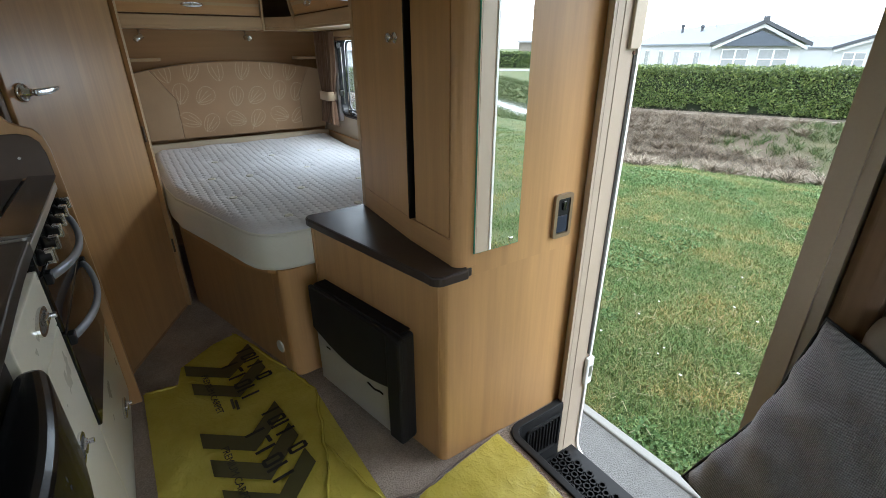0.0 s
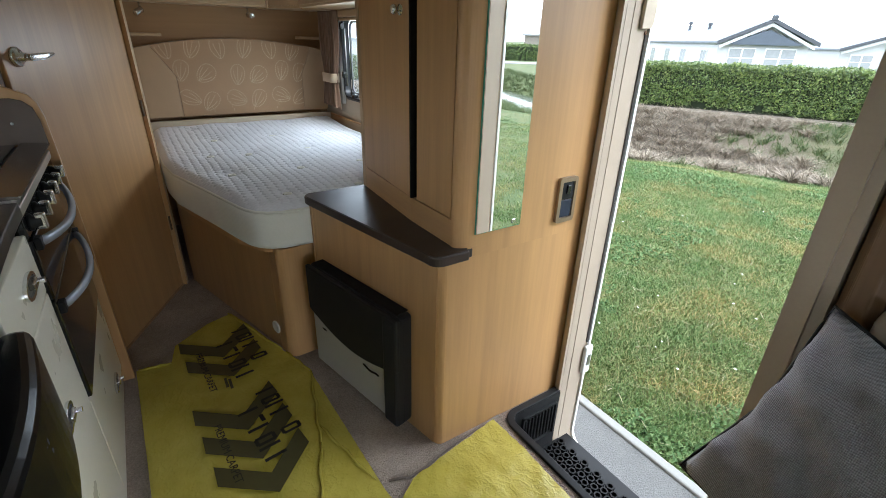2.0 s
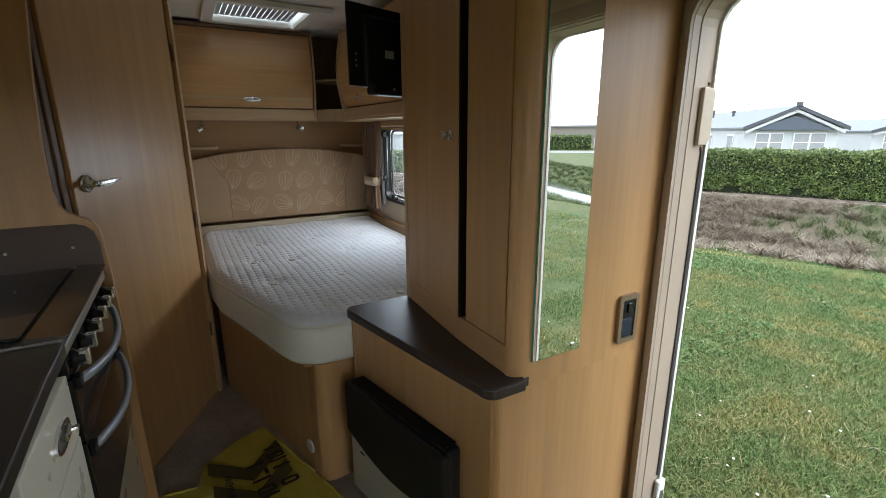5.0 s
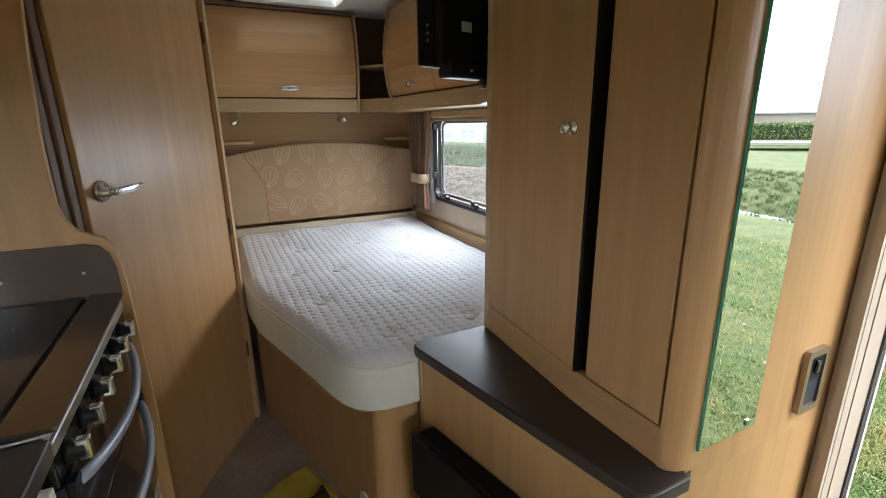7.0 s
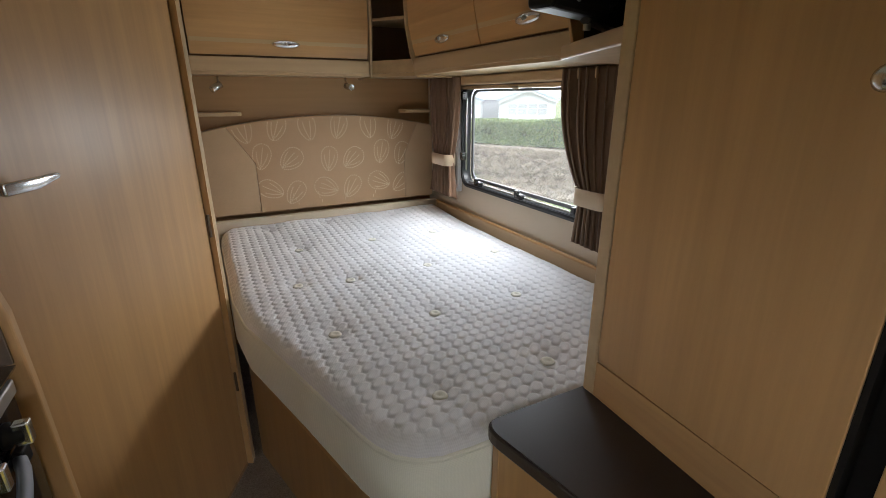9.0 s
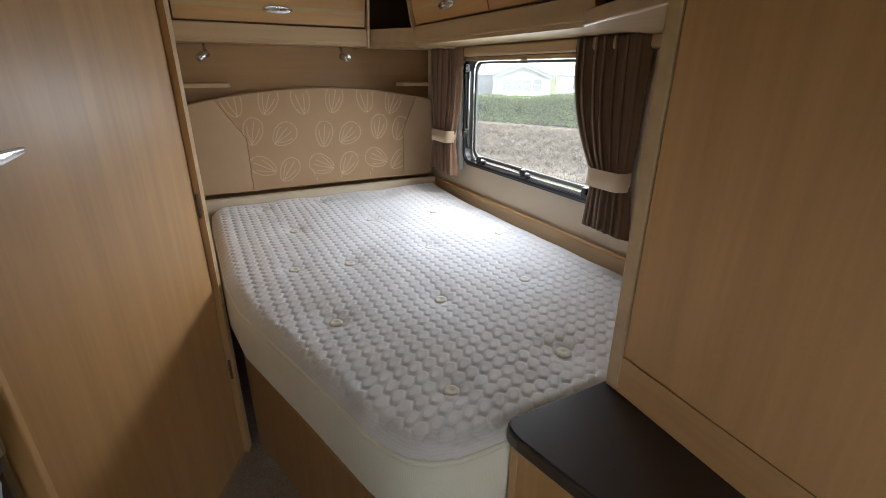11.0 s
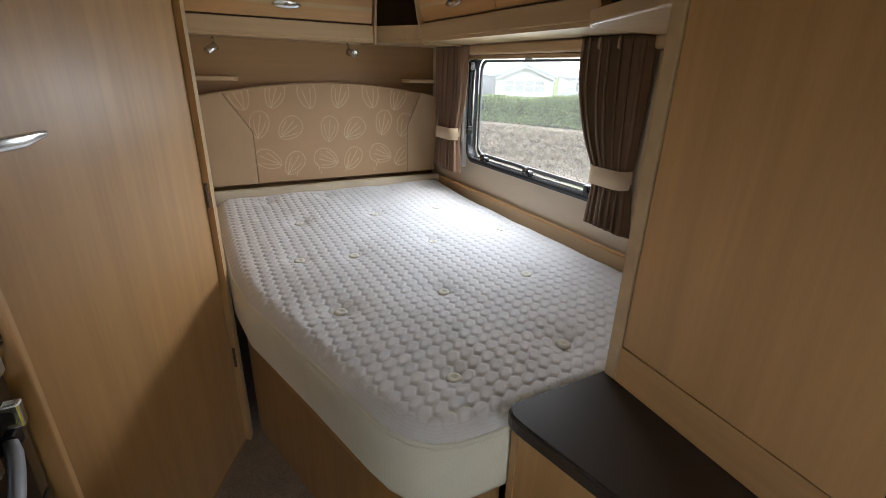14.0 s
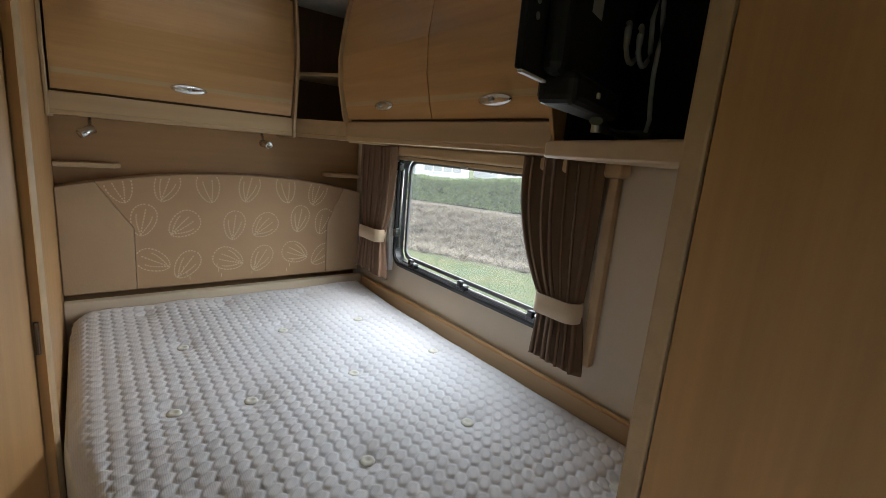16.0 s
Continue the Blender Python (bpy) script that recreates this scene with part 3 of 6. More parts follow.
solo("washroom_threshold", turned(box(0, WLEN, -0.03, 0.0, 0.0, 0.010), WM), M_WOODD, "low beech threshold under the washroom door", "threshold", kind="structure")
solo("door_head", turned(box(-0.08, WLEN, -0.03, 0.0, 1.884, CEIL), WM), M_WOOD, "beech strip over the washroom door", "trim", kind="structure")
# kitchen end panel with its swept edge
kp = [(WL, 0.0), (-0.383, 0.0), (-0.386, 0.55), (-0.391, 0.86), (-0.395, 0.98), (-0.402, 1.018), (-0.418, 1.042), (-0.445, 1.054), (-0.468, 1.066), (-0.484, 1.090), (-0.492, 1.13), (-0.492, 1.25), (-0.482, 1.42), (-0.462, 1.62), (-0.446, CEIL), (WL, CEIL)]
solo("kitchen_end_panel", prism(kp, "y", 2.052, 2.072, 0.003), M_WOOD, "beech kitchen end panel with a swept curved edge", "panel", kind="structure")
sp = [(WL + 0.01, 0.905)] + [(-0.404, 0.905), (-0.406, 0.97), (-0.414, 1.006), (-0.432, 1.026), (-0.457, 1.034)] + [(WL + 0.01, 1.040)]
spl = solo("splashback", prism(sp, "y", 2.044, 2.051, 0.001), plain("brown_gloss_splash", (0.105, 0.075, 0.056), 0.16, 0, 30, 0.0, 0.08, 0.3), "glossy dark brown hob splashback with rounded corner", "splashback")
for x in (-0.47, -0.62):
    solo("screw_cap", lathe([(0.004, 0), (0.004, 0.002), (0.001, 0.003)], (x, 2.044, 0.965), (0, -1, 0), 10), M_STEEL, "small round steel screw cap on the splashback", "screw", "splashback screws")

# ---- bed ----
OUT = [(1.025, 1.845), (0.25, 1.842), (0.19, 1.846), (0.145, 1.862), (0.110, 1.890), (0.085, 1.93), (0.066, 1.985), (0.004, 2.22), (-0.092, 2.56), (-0.113, 2.75), (-0.118, 3.40), (-0.112, 3.50), (-0.080, 3.56), (0.0, 3.575), (1.025, 3.575)]
bed = thing("bed_base", (0.5, 2.7, 0), "beech laminate fixed bed base with a rounded foot post", "bed")
# same beech darkened: the side panel's shade is put into its colour
part("side_panel", prism([(0.150, 1.955), (0.164, 1.962), (-0.075, 2.80), (-0.089, 2.793)], "z", 0.0, 0.49), wood("bed_side_shaded_beech", shade(BEECH, 0.8)), bed)
fp = [(0.30, 1.868)] + [(0.20 - 0.045 * math.sin(radians(a)), 1.905 - 0.045 * math.cos(radians(a))) for a in range(0, 75, 12)] + [(0.148, 1.962), (0.17, 1.97), (0.30, 1.90)]
part("foot_post", prism(fp, "z", 0.0, 0.49), wood("bed_post_beech", shade(BEECH, 1.05)), bed, "rounded beech foot post")
part("bed_board", prism([(1.03, 1.87), (0.2, 1.87), (0.13, 1.92), (0.06, 2.05), (-0.09, 2.62), (-0.10, 3.56), (1.03, 3.56)], "z", 0.47, 0.492), M_WOODY, bed)
part("head_ledge", box(-0.131, 1.03, 3.565, 3.60, 0.45, 0.712, 0.004), M_WALL, bed, "pale ledge behind the mattress")
part("wall_ledge", box(1.028, WR - 0.001, 1.84, 3.60, 0.45, 0.70, 0.006), M_CREAMY, bed, "pale ledge along the wall")
part("ledge_bead", tube([(1.030, 1.84, 0.703), (1.030, 3.56, 0.703)], 0.007, 8), M_WOODY, bed)
rc = Vector((0.143, 1.98, 0.092))
rn = Vector((-0.962, -0.274, 0))
part("vent_ring", lathe([(0.016, 0.0), (0.028, 0.0), (0.028, 0.004), (0.022, 0.007), (0.016, 0.004)], rc, rn, 20), M_LABEL, bed, "small round steel vent ring", True)
part("vent_mesh", lathe([(0.013, 0.0), (0.013, 0.001), (0.001, 0.0012)], rc, rn, 16), M_WOODD, bed)

mat_ = thing("mattress", (0.5, 2.7, 0.492), "white quilted mattress with tufted buttons and a cut-away foot corner", "mattress")


def inset(pts, d):
    """The outline drawn in by d."""
    res = []
    for k in range(len(pts)):
        a, b, c = Vector(pts[k - 1]), Vector(pts[k]), Vector(pts[(k + 1) % len(pts)])
        e1, e2 = (b - a).normalized(), (c - b).normalized()
        n1, n2 = Vector((e1.y, -e1.x)), Vector((e2.y, -e2.x))
        m = (n1 + n2).normalized()
        res.append(tuple(b + m * (d / max(0.4, m.dot(n1)))))
    return res


def dense(pts, step):
    res = []
    for k in range(len(pts)):
        a, b = Vector(pts[k]), Vector(pts[(k + 1) % len(pts)])
        q = max(1, int((b - a).length / step))
        res += [tuple(a.lerp(b, i / q)) for i in range(q)]
    return res


OD = dense(OUT, 0.05)
ins = 1 if Vector(inset(OD, 0.05)[0]).x < 1.02 else -1
bm = bmesh.new()
rows = []
for d, z in ((0.020, 0.494), (0.004, 0.500), (0.0, 0.515), (0.0, 0.57), (0.0, 0.615), (0.006, 0.632), (0.016, 0.640), (0.05, 0.638)):
    rows.append([bm.verts.new((x, y, z)) for x, y in inset(OD, d * ins)])
for a, b in zip(rows, rows[1:]):
    for k in range(len(a)):
        bm.faces.new((a[k], a[(k + 1) % len(a)], b[(k + 1) % len(a)], b[k]))
bm.faces.new(rows[0])
part("border", bm, M_MATTS, mat_, "plain pale border", True)
pipe = [(x, y, 0.638) for x, y in inset(OD, 0.008 * ins)]
part("piping", tube(pipe, 0.006, 8, True), M_MATTS, mat_, "", True)

BTN = [(0.26, 2.0), (0.555, 2.0), (0.85, 2.0), (0.127, 2.37), (0.425, 2.36), (0.72, 2.36), (0.275, 2.73), (0.58, 2.74), (0.90, 2.76), (0.10, 2.76), (0.176, 3.15), (0.50, 3.155), (0.80, 3.145), (0.10, 3.47), (0.36, 3.48), (0.69, 3.48)]
OUTI = [Vector(p) for p in inset(OD, 0.012 * ins)]


def edge_distance(x, y):
    """How far inside the mattress outline a place lies (minus: outside)."""
    p, best, inside = Vector((x, y)), 9.0, False
    for k in range(len(OUT)):
        a, b = Vector(OUT[k]), Vector(OUT[(k + 1) % len(OUT)])
        e = b - a
        t = max(0, min(1, (p - a).dot(e) / e.length_squared))
        best = min(best, (p - a - e * t).length)
        if (a.y > y) != (b.y > y) and x < (b.x - a.x) * (y - a.y) / (b.y - a.y) + a.x:
            inside = not inside
    return best if inside else -best


def quilt(x, y, edge):
    """Puffed scales in staggered rows, dimpled at the buttons, rolling off at the border."""
    wob = 0.06 * noise.noise((x * 14, y * 14, 4.0))
    a, b = x / 0.034 + wob, y / 0.034 + wob
    a, b = a + 0.10 * math.sin(2 * math.pi * b), b + 0.10 * math.sin(2 * math.pi * a)
    h = 0.0060 * min(1.0, 2.8 * abs(math.sin(math.pi * a) * math.sin(math.pi * b))) ** 0.5
    h += 0.0035 * noise.noise((x * 9, y * 9, 0.3)) + 0.004 * noise.noise((x * 3, y * 3, 1.7))
    h *= min(1.0, edge / 0.045)
    for bx, by in BTN:
        q = (x - bx) ** 2 + (y - by) ** 2
        if q < 0.03:
            h -= 0.012 * math.exp(-q / 0.0016) + 0.006 * math.exp(-q / 0.008)
    return h


st = 0.0038
nx, ny = int((1.03 + 0.125) / st), int((3.58 - 1.835) / st)
bm = bmesh.new()
grid = {}
for i in range(nx + 1):
    for j in range(ny + 1):
        x, y = -0.125 + i * st, 1.835 + j * st
        d = edge_distance(x, y)
        if d > 0.004:
            roll = 0.030 * max(0.0, 1 - d / 0.05) ** 2.2
            grid[i, j] = bm.verts.new((x, y, 0.664 + quilt(x, y, d) - roll + 0.022 * max(0.0, min(1.0, (y - 3.15) / 0.4)) ** 1.5))
for (i, j), v in grid.items():
    q = [grid.get(k) for k in ((i, j), (i + 1, j), (i + 1, j + 1), (i, j + 1))]
    if None not in q:
        bm.faces.new(q)
part("quilted_top", bm, M_MATT, mat_, "white quilted top panel", True)
for bx, by in BTN:
    part("button", lathe([(0.016, 0.0), (0.018, 0.003), (0.016, 0.007), (0.009, 0.0075), (0.004, 0.004), (0.001, 0.004)], (bx, by, 0.651), (0, 0, 1), 14), M_MATTS, mat_, "", True)

# ---- headboard ----
head = thing("headboard", (0.45, 3.65, 0.73), "tan upholstered headboard with pale embroidered leaves", "headboard")


def arch(x):
    return 1.120 + 0.062 * (1 - ((x - 0.45) / 0.57) ** 2)


def pad(foot, x0, x1, rise, y0, material, name, label=""):
    """foot: lower corners; the arch from x1 back to x0; rise: further corners down the far side."""
    xs = [x1 + (x0 - x1) * k / 14 for k in range(15)]
    part(name, prism(foot + [(x, arch(x)) for x in xs] + rise, "y", y0, 3.69, 0.003, 2), material, head, label, False)


pad([(0.0885, 0.73), (0.8515, 0.73), (0.8515, 0.97)], -0.0195, 0.9295, [(0.0885, 0.97)], 3.600, M_HEAD, "centre_pad")
pad([(-0.130, 0.73), (0.0878, 0.73), (0.0878, 0.9695)], -0.130, -0.0202, [], 3.6005, M_HEADL, "side_pad", "plain paler tan side pad")
pad([(0.8522, 0.73), (1.022, 0.73)], 0.9302, 1.022, [(0.8522, 0.9695)], 3.6005, M_HEADL, "side_pad", "plain paler tan side pad")


def leaf(cx, cz, w, h, tilt, veins):
    """An embroidered leaf: two dotted outlines and a few stitched veins."""
    bm = bmesh.new()
    ca, sa = math.cos(radians(tilt)), math.sin(radians(tilt))

    def at(u, v):
        return cx + u * ca - v * sa, cz + u * sa + v * ca

    runs = []
    for side in (-1, 1):
        runs.append([(side * w * 0.5 * math.sin(math.pi * t / 15) * (1 - 0.2 * math.cos(math.pi * t / 15)), -0.5 * h * math.cos(math.pi * t / 15)) for t in range(16)])
    for k in range(veins):
        f = (k + 1) / (veins + 1) - 0.5
        runs.append([(f * w * 1.25 * math.sin(math.pi * t / 18), h * (-0.47 + 0.86 * (t / 9) * (1 - abs(f)))) for t in range(10)])
    for r in runs:
        for a, b in zip(r, r[1:]):
            (x0, z0), (x1, z1) = at(*a), at(a[0] + (b[0] - a[0]) * 0.6, a[1] + (b[1] - a[1]) * 0.6)
            if z0 < arch(x0) - 0.012 and 0.094 - 0.9 * max(0, z0 - 0.97) < x0 < 0.846 + 0.6 * max(0, z0 - 0.97) and z0 > 0.742:
                d = Vector((x1 - x0, 0, z1 - z0))
                s = Vector((-d.z, 0, d.x)).normalized() * 0.0023
                p, q = Vector((x0, 3.5990, z0)), Vector((x1, 3.5990, z1))
                vs = [bm.verts.new(p - s), bm.verts.new(p + s), bm.verts.new(q + s), bm.verts.new(q - s)]
                back = [bm.verts.new(v.co + Vector((0, 0.003, 0))) for v in vs]
                bm.faces.new(vs)
                for k in range(4):
                    bm.faces.new((vs[k], vs[(k + 1) % 4], back[(k + 1) % 4], back[k]))
    part("embroidered_leaf", bm, M_STITCH, head)


LEAVES = [(0.12, 1.00, -12, 4), (0.255, 0.98, -50, 5), (0.44, 0.972, -8, 4), (0.565, 0.968, -48, 5), (0.72, 0.995, -12, 4), (0.835, 0.98, -20, 3),
          (0.145, 0.84, 62, 4), (0.26, 0.815, -35, 4), (0.415, 0.828, 68, 5), (0.55, 0.822, -32, 4), (0.70, 0.838, 66, 5), (0.83, 0.82, -50, 3),
          (0.05, 1.125, 15, 3), (0.20, 1.13, -20, 4), (0.345, 1.128, 10, 3), (0.50, 1.13, -15, 4), (0.655, 1.128, 8, 3), (0.80, 1.115, -20, 4)]
for lx, lz, tl, ve in LEAVES:
    leaf(lx, lz, 0.082 if ve < 5 else 0.094, 0.122, tl, ve - 1)
for sx in (0.245, 0.40, 0.54, 0.67):
    bm = bmesh.new()
    for t in range(3):
        z = 0.752 + 0.022 * t
        x = sx + 0.03 * math.sin(t * 0.45 + sx * 9)
        if z < arch(x) - 0.02:
            joined(bm, box(x - 0.0013, x + 0.0013, 3.5985, 3.6015, z, z + 0.015))
    part("embroidered_stem", bm, M_STITCH, head)

for name, x0, x1 in (("shelf", -0.132, 0.062), ("shelf", 0.86, 1.02)):
    pts = [(x0, YB - 0.002), (x1, YB - 0.002)] + ([(x1, 3.66), (x1 - 0.02, 3.632), (x0, 3.615)] if x0 < 0 else [(x1, 3.615), (x0 + 0.02, 3.632), (x0, 3.66)])
    solo("corner_shelf", prism(pts, "z", 1.186, 1.204, 0.004), M_CREAMW, "small pale wooden corner shelf over the headboard", "shelf", "headboard shelves")


def spotlight(x, ang):
    s = thing("reading_spotlight", (x, 3.60, 1.30), "small chrome reading spotlight under the locker", "spotlight", "bed spotlights")
    part("stem", tube([(x, 3.62, 1.357), (x, 3.60, 1.34), (x, 3.59, 1.325)], 0.005, 8), M_CHROME, s, "", True)
    d = Vector((-0.72, -0.30, -0.42) if ang else (0.25, -0.75, -0.1)).normalized()
    part("barrel", lathe([(0.010, -0.012), (0.0155, -0.010), (0.0155, 0.036), (0.0135, 0.038), (0.012, 0.034), (0.001, 0.033)], Vector((x, 3.585, 1.318)), d, 16), M_CHROME, s, "", True)


spotlight(-0.02, 40)
spotlight(0.555, 0)

# ---- overhead lockers ----
PROF = [(0.0, 1.438), (0.010, 1.47), (0.030, 1.56), (0.034, 1.66), (0.022, 1.76), (0.0, 1.868)]


def bowed(prof, a, b, axis, front, sign, thick):
    """A bowed door: profile of (bulge, height) swept from a to b."""
    pts = [(front + sign * p, z) for p, z in prof] + [(front + sign * (p - thick), z) for p, z in reversed(prof)]
    return prism(pts, axis, a, b, 0.0)


def oval_handle(parent, c, along, out):
    """An oval chrome pull with a round boss."""
    a, o = Vector(along), Vector(out)
    bm = bmesh.new()
    k = 24
    rows = []
    for s, h in ((1.0, 0.0), (1.0, 0.003), (0.8, 0.008), (0.4, 0.011), (0.02, 0.012)):
        rows.append([bm.verts.new(Vector(c) + a * (0.058 * s * math.cos(2 * math.pi * q / k)) + a.cross(o) * (0.0160 * s * math.sin(2 * math.pi * q / k)) + o * h) for q in range(k)])
    for r1, r2 in zip(rows, rows[1:]):
        for q in range(k):
            bm.faces.new((r1[q], r1[(q + 1) % k], r2[(q + 1) % k], r2[q]))
    bm.faces.new(rows[0]), bm.faces.new(rows[-1])
    hnd = part("handle", bm, M_CHROME, parent, "oval satin chrome pull", True)
    part("boss", lathe([(0.007, 0.0), (0.007, 0.016), (0.005, 0.018), (0.001, 0.0185)], Vector(c), o, 14), M_STEEL, hnd, "", True)


LX0, LX1, LY = -0.128, 0.652, 3.495
loc = thing("overhead_locker", (0.29, 3.6, 1.36), "closed beech overhead locker with bowed door above the bed's head", "locker", "bed lockers")
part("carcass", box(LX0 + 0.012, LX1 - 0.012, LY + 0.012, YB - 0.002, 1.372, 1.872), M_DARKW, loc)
part("bottom_board", box(LX0, LX1 - 0.012, LY - 0.004, YB - 0.002, 1.360, 1.372), M_CREAMW, loc)
dr = part("door", bowed(PROF, LX0 + 0.016, LX1 - 0.018, "x", LY, -1, 0.016), M_LOCK, loc)
part("door_band", bowed([(p + 0.0022, z) for p, z in [(0.0128, 1.485), (0.0145, 1.493), (0.0160, 1.500)]], LX0 + 0.02, LX1 - 0.02, "x", LY, -1, 0.002), wood("band_beech", (0.52, 0.37, 0.19), "x", 0.3), dr, "thin pale inlaid band")
oval_handle(dr, (0.265, LY - 0.016, 1.485), (1, 0, 0), (0, -1, 0))
part("fascia", box(LX0, LX1 - 0.012, LY - 0.008, LY + 0.012, 1.372, 1.430, 0.004), M_CREAMW, loc, "pale fascia below the door")
cheek = [(LY - 0.012, 1.352), (LY - 0.022, 1.45), (LY - 0.042, 1.56), (LY - 0.046, 1.66), (LY - 0.034, 1.76), (LY - 0.01, 1.885), (YB - 0.004, 1.885), (YB - 0.004, 1.352)]
part("cheek", prism(cheek, "x", LX1 - 0.0115, LX1, 0.003), M_CREAMY, loc, "pale end cheek")
part("cheek", prism(cheek, "x", LX0 - 0.002, LX0 + 0.0095, 0.003), M_CREAMY, loc)
part("top_trim", box(LX0, LX1, LY - 0.012, LY + 0.02, 1.874, 1.892, 0.003), M_DARKW, loc)

RXF = 0.775
loc2 = thing("overhead_locker", (0.9, 2.75, 1.36), "closed beech overhead locker with two bowed doors above the window", "locker", "bed lockers")
BX0, BX1 = 2.245, 3.268
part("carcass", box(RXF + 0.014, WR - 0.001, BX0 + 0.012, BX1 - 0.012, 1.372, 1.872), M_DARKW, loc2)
part("bottom_board", box(RXF - 0.004, WR - 0.001, BX0, BX1 - 0.012, 1.360, 1.372), M_CREAMY, loc2)
for y0, y1, hy in ((2.705, BX1 - 0.016, 2.962), (BX0 + 0.006, 2.700, 2.425)):
    dr = part("door", bowed(PROF, y0, y1, "y", RXF, -1, 0.016), M_LOCKY, loc2)
    part("door_band", bowed([(p + 0.0022, z) for p, z in [(0.0128, 1.485), (0.0145, 1.493), (0.0160, 1.500)]], y0 + 0.003, y1 - 0.003, "y", RXF, -1, 0.002), wood("band_beech_long", (0.52, 0.37, 0.19), "y", 0.3), dr)
    oval_handle(dr, (RXF - 0.016, hy, 1.480), (0, 1, 0), (-1, 0, 0))
part("fascia", box(RXF - 0.008, RXF + 0.012, BX0, BX1 - 0.012, 1.372, 1.430, 0.004), M_CREAMY, loc2, "pale fascia below the doors")
cheek = [(RXF + 0.01, 1.352), (RXF - 0.022, 1.45), (RXF - 0.042, 1.56), (RXF - 0.046, 1.66), (RXF - 0.034, 1.76), (RXF - 0.01, 1.885), (WR - 0.002, 1.885), (WR - 0.002, 1.352)]
part("cheek", prism(cheek, "y", BX1 - 0.0115, BX1, 0.003), M_CREAMW, loc2, "pale end cheek")
part("cheek", prism(cheek, "y", BX0 - 0.006, BX0 + 0.0055, 0.003), M_WOOD, loc2)

cor = thing("corner_shelf_unit", (0.9, 3.5, 1.36), "open dark corner shelf unit between the overhead lockers", "shelf unit")
cp = [(LX1 + 0.001, 3.54), (0.80, BX1 + 0.03), (0.80, BX1 + 0.001), (WR - 0.002, BX1 + 0.001), (WR - 0.002, YB - 0.003), (LX1 + 0.001, YB - 0.003)]
part("bottom_board", prism(cp, "z", 1.36, 1.374), M_CREAMW, cor)
part("shelf", prism([(LX1 + 0.002, 3.58), (0.83, 3.34), (WR - 0.002, 3.30), (WR - 0.002, YB - 0.003), (LX1 + 0.002, YB - 0.003)], "z", 1.608, 1.622, 0.003), M_CREAMW, cor, "pale mid shelf")
part("fascia", prism([(LX1 + 0.001, 3.538), (0.80, BX1 + 0.028), (0.81, BX1 + 0.034), (LX1 + 0.006, 3.55)], "z", 1.375, 1.432), M_CREAMW, cor, "pale fascia")
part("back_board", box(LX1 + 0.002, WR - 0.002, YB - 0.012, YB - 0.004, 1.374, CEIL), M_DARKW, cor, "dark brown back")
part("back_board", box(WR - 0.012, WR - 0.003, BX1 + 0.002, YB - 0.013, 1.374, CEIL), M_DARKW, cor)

# television niche
nic = thing("television_niche", (0.8, 2.04, 1.36), "open dark niche with a pale angled shelf beside the wardrobe", "shelf unit")
part("shelf", prism([(0.745, 2.238), (0.685, 2.185), (0.535, 1.838), (WR - 0.002, 1.838), (WR - 0.002, 2.238)], "z", 1.352, 1.384, 0.004), M_CREAMY, nic, "pale angled shelf board")
# niche boards in gap black: the recess's shade is put into their colour
part("back_board", box(WR - 0.016, WR - 0.004, 1.84, 2.236, 1.386, CEIL), M_GAP, nic, "back board painted black for the niche's shade")
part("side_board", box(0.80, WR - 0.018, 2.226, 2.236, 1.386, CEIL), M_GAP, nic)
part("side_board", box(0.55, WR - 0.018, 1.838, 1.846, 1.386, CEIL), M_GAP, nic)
tv = thing("television", (0.55, 2.03, 1.42), "small black television on a wall bracket seen from behind", "television")
ta, tb = Vector((0.380, 1.980, 0)), Vector((0.745, 2.10, 0))
td = (tb - ta).normalized()
tn = Vector((td.y, -td.x, 0))
TM = Matrix(((td.x, tn.x, 0, ta.x), (td.y, tn.y, 0, ta.y), (0, 0, 1, 0), (0, 0, 0, 1)))
part("casing", turned(box(0.0, 0.40, -0.010, 0.0, 1.448, 1.715, 0.004, 3), TM), M_BLACK, tv)
part("rear_bulge", turned(box(0.05, 0.37, 0.0, 0.03, 1.452, 1.68, 0.014, 3), TM), M_BLACK, tv)
part("stand_lug", turned(box(0.075, 0.30, -0.012, 0.045, 1.418, 1.462, 0.012, 3), TM), M_BLACK, tv)
part("silver_trim", turned(box(0.0, 0.08, -0.004, 0.002, 1.444, 1.4475), TM), M_LABEL, tv, "thin silver lower trim")
part("label", turned(box(0.135, 0.178, 0.0305, 0.0313, 1.545, 1.572), TM), M_LABEL, tv, "small grey sticker")
for z in (1.552, 1.532, 1.514):
    part("button", turned(lathe([(0.0045, 0.0), (0.0045, 0.0015), (0.001, 0.002)], (0.03, 0.0, z), (0, 1, 0), 10), TM), M_STEEL, tv)
part("power_plug", turned(box(0.155, 0.164, 0.046, 0.050, 1.436, 1.444, 0.001), TM), M_LABEL, tv)
part("aerial_cable", turned(tube([(0.235 + 0.022 * math.cos(k * 0.5) + 0.002 * k, 0.05 + 0.001 * k, 1.530 + 0.028 * math.sin(k * 0.5)) for k in range(26)] + [(0.31, 0.07, 1.58), (0.36, 0.07, 1.66)], 0.0040, 8), TM), M_CABLE, tv, "coiled grey cable", True)
part("power_cable", turned(tube([(0.39, 0.065, 1.64), (0.36, 0.075, 1.59), (0.34, 0.08, 1.54), (0.335, 0.08, 1.50), (0.345, 0.08, 1.46), (0.365, 0.08, 1.43), (0.375, 0.075, 1.41)], 0.0040, 8), TM), M_CABLE, tv, "grey hanging cable", True)
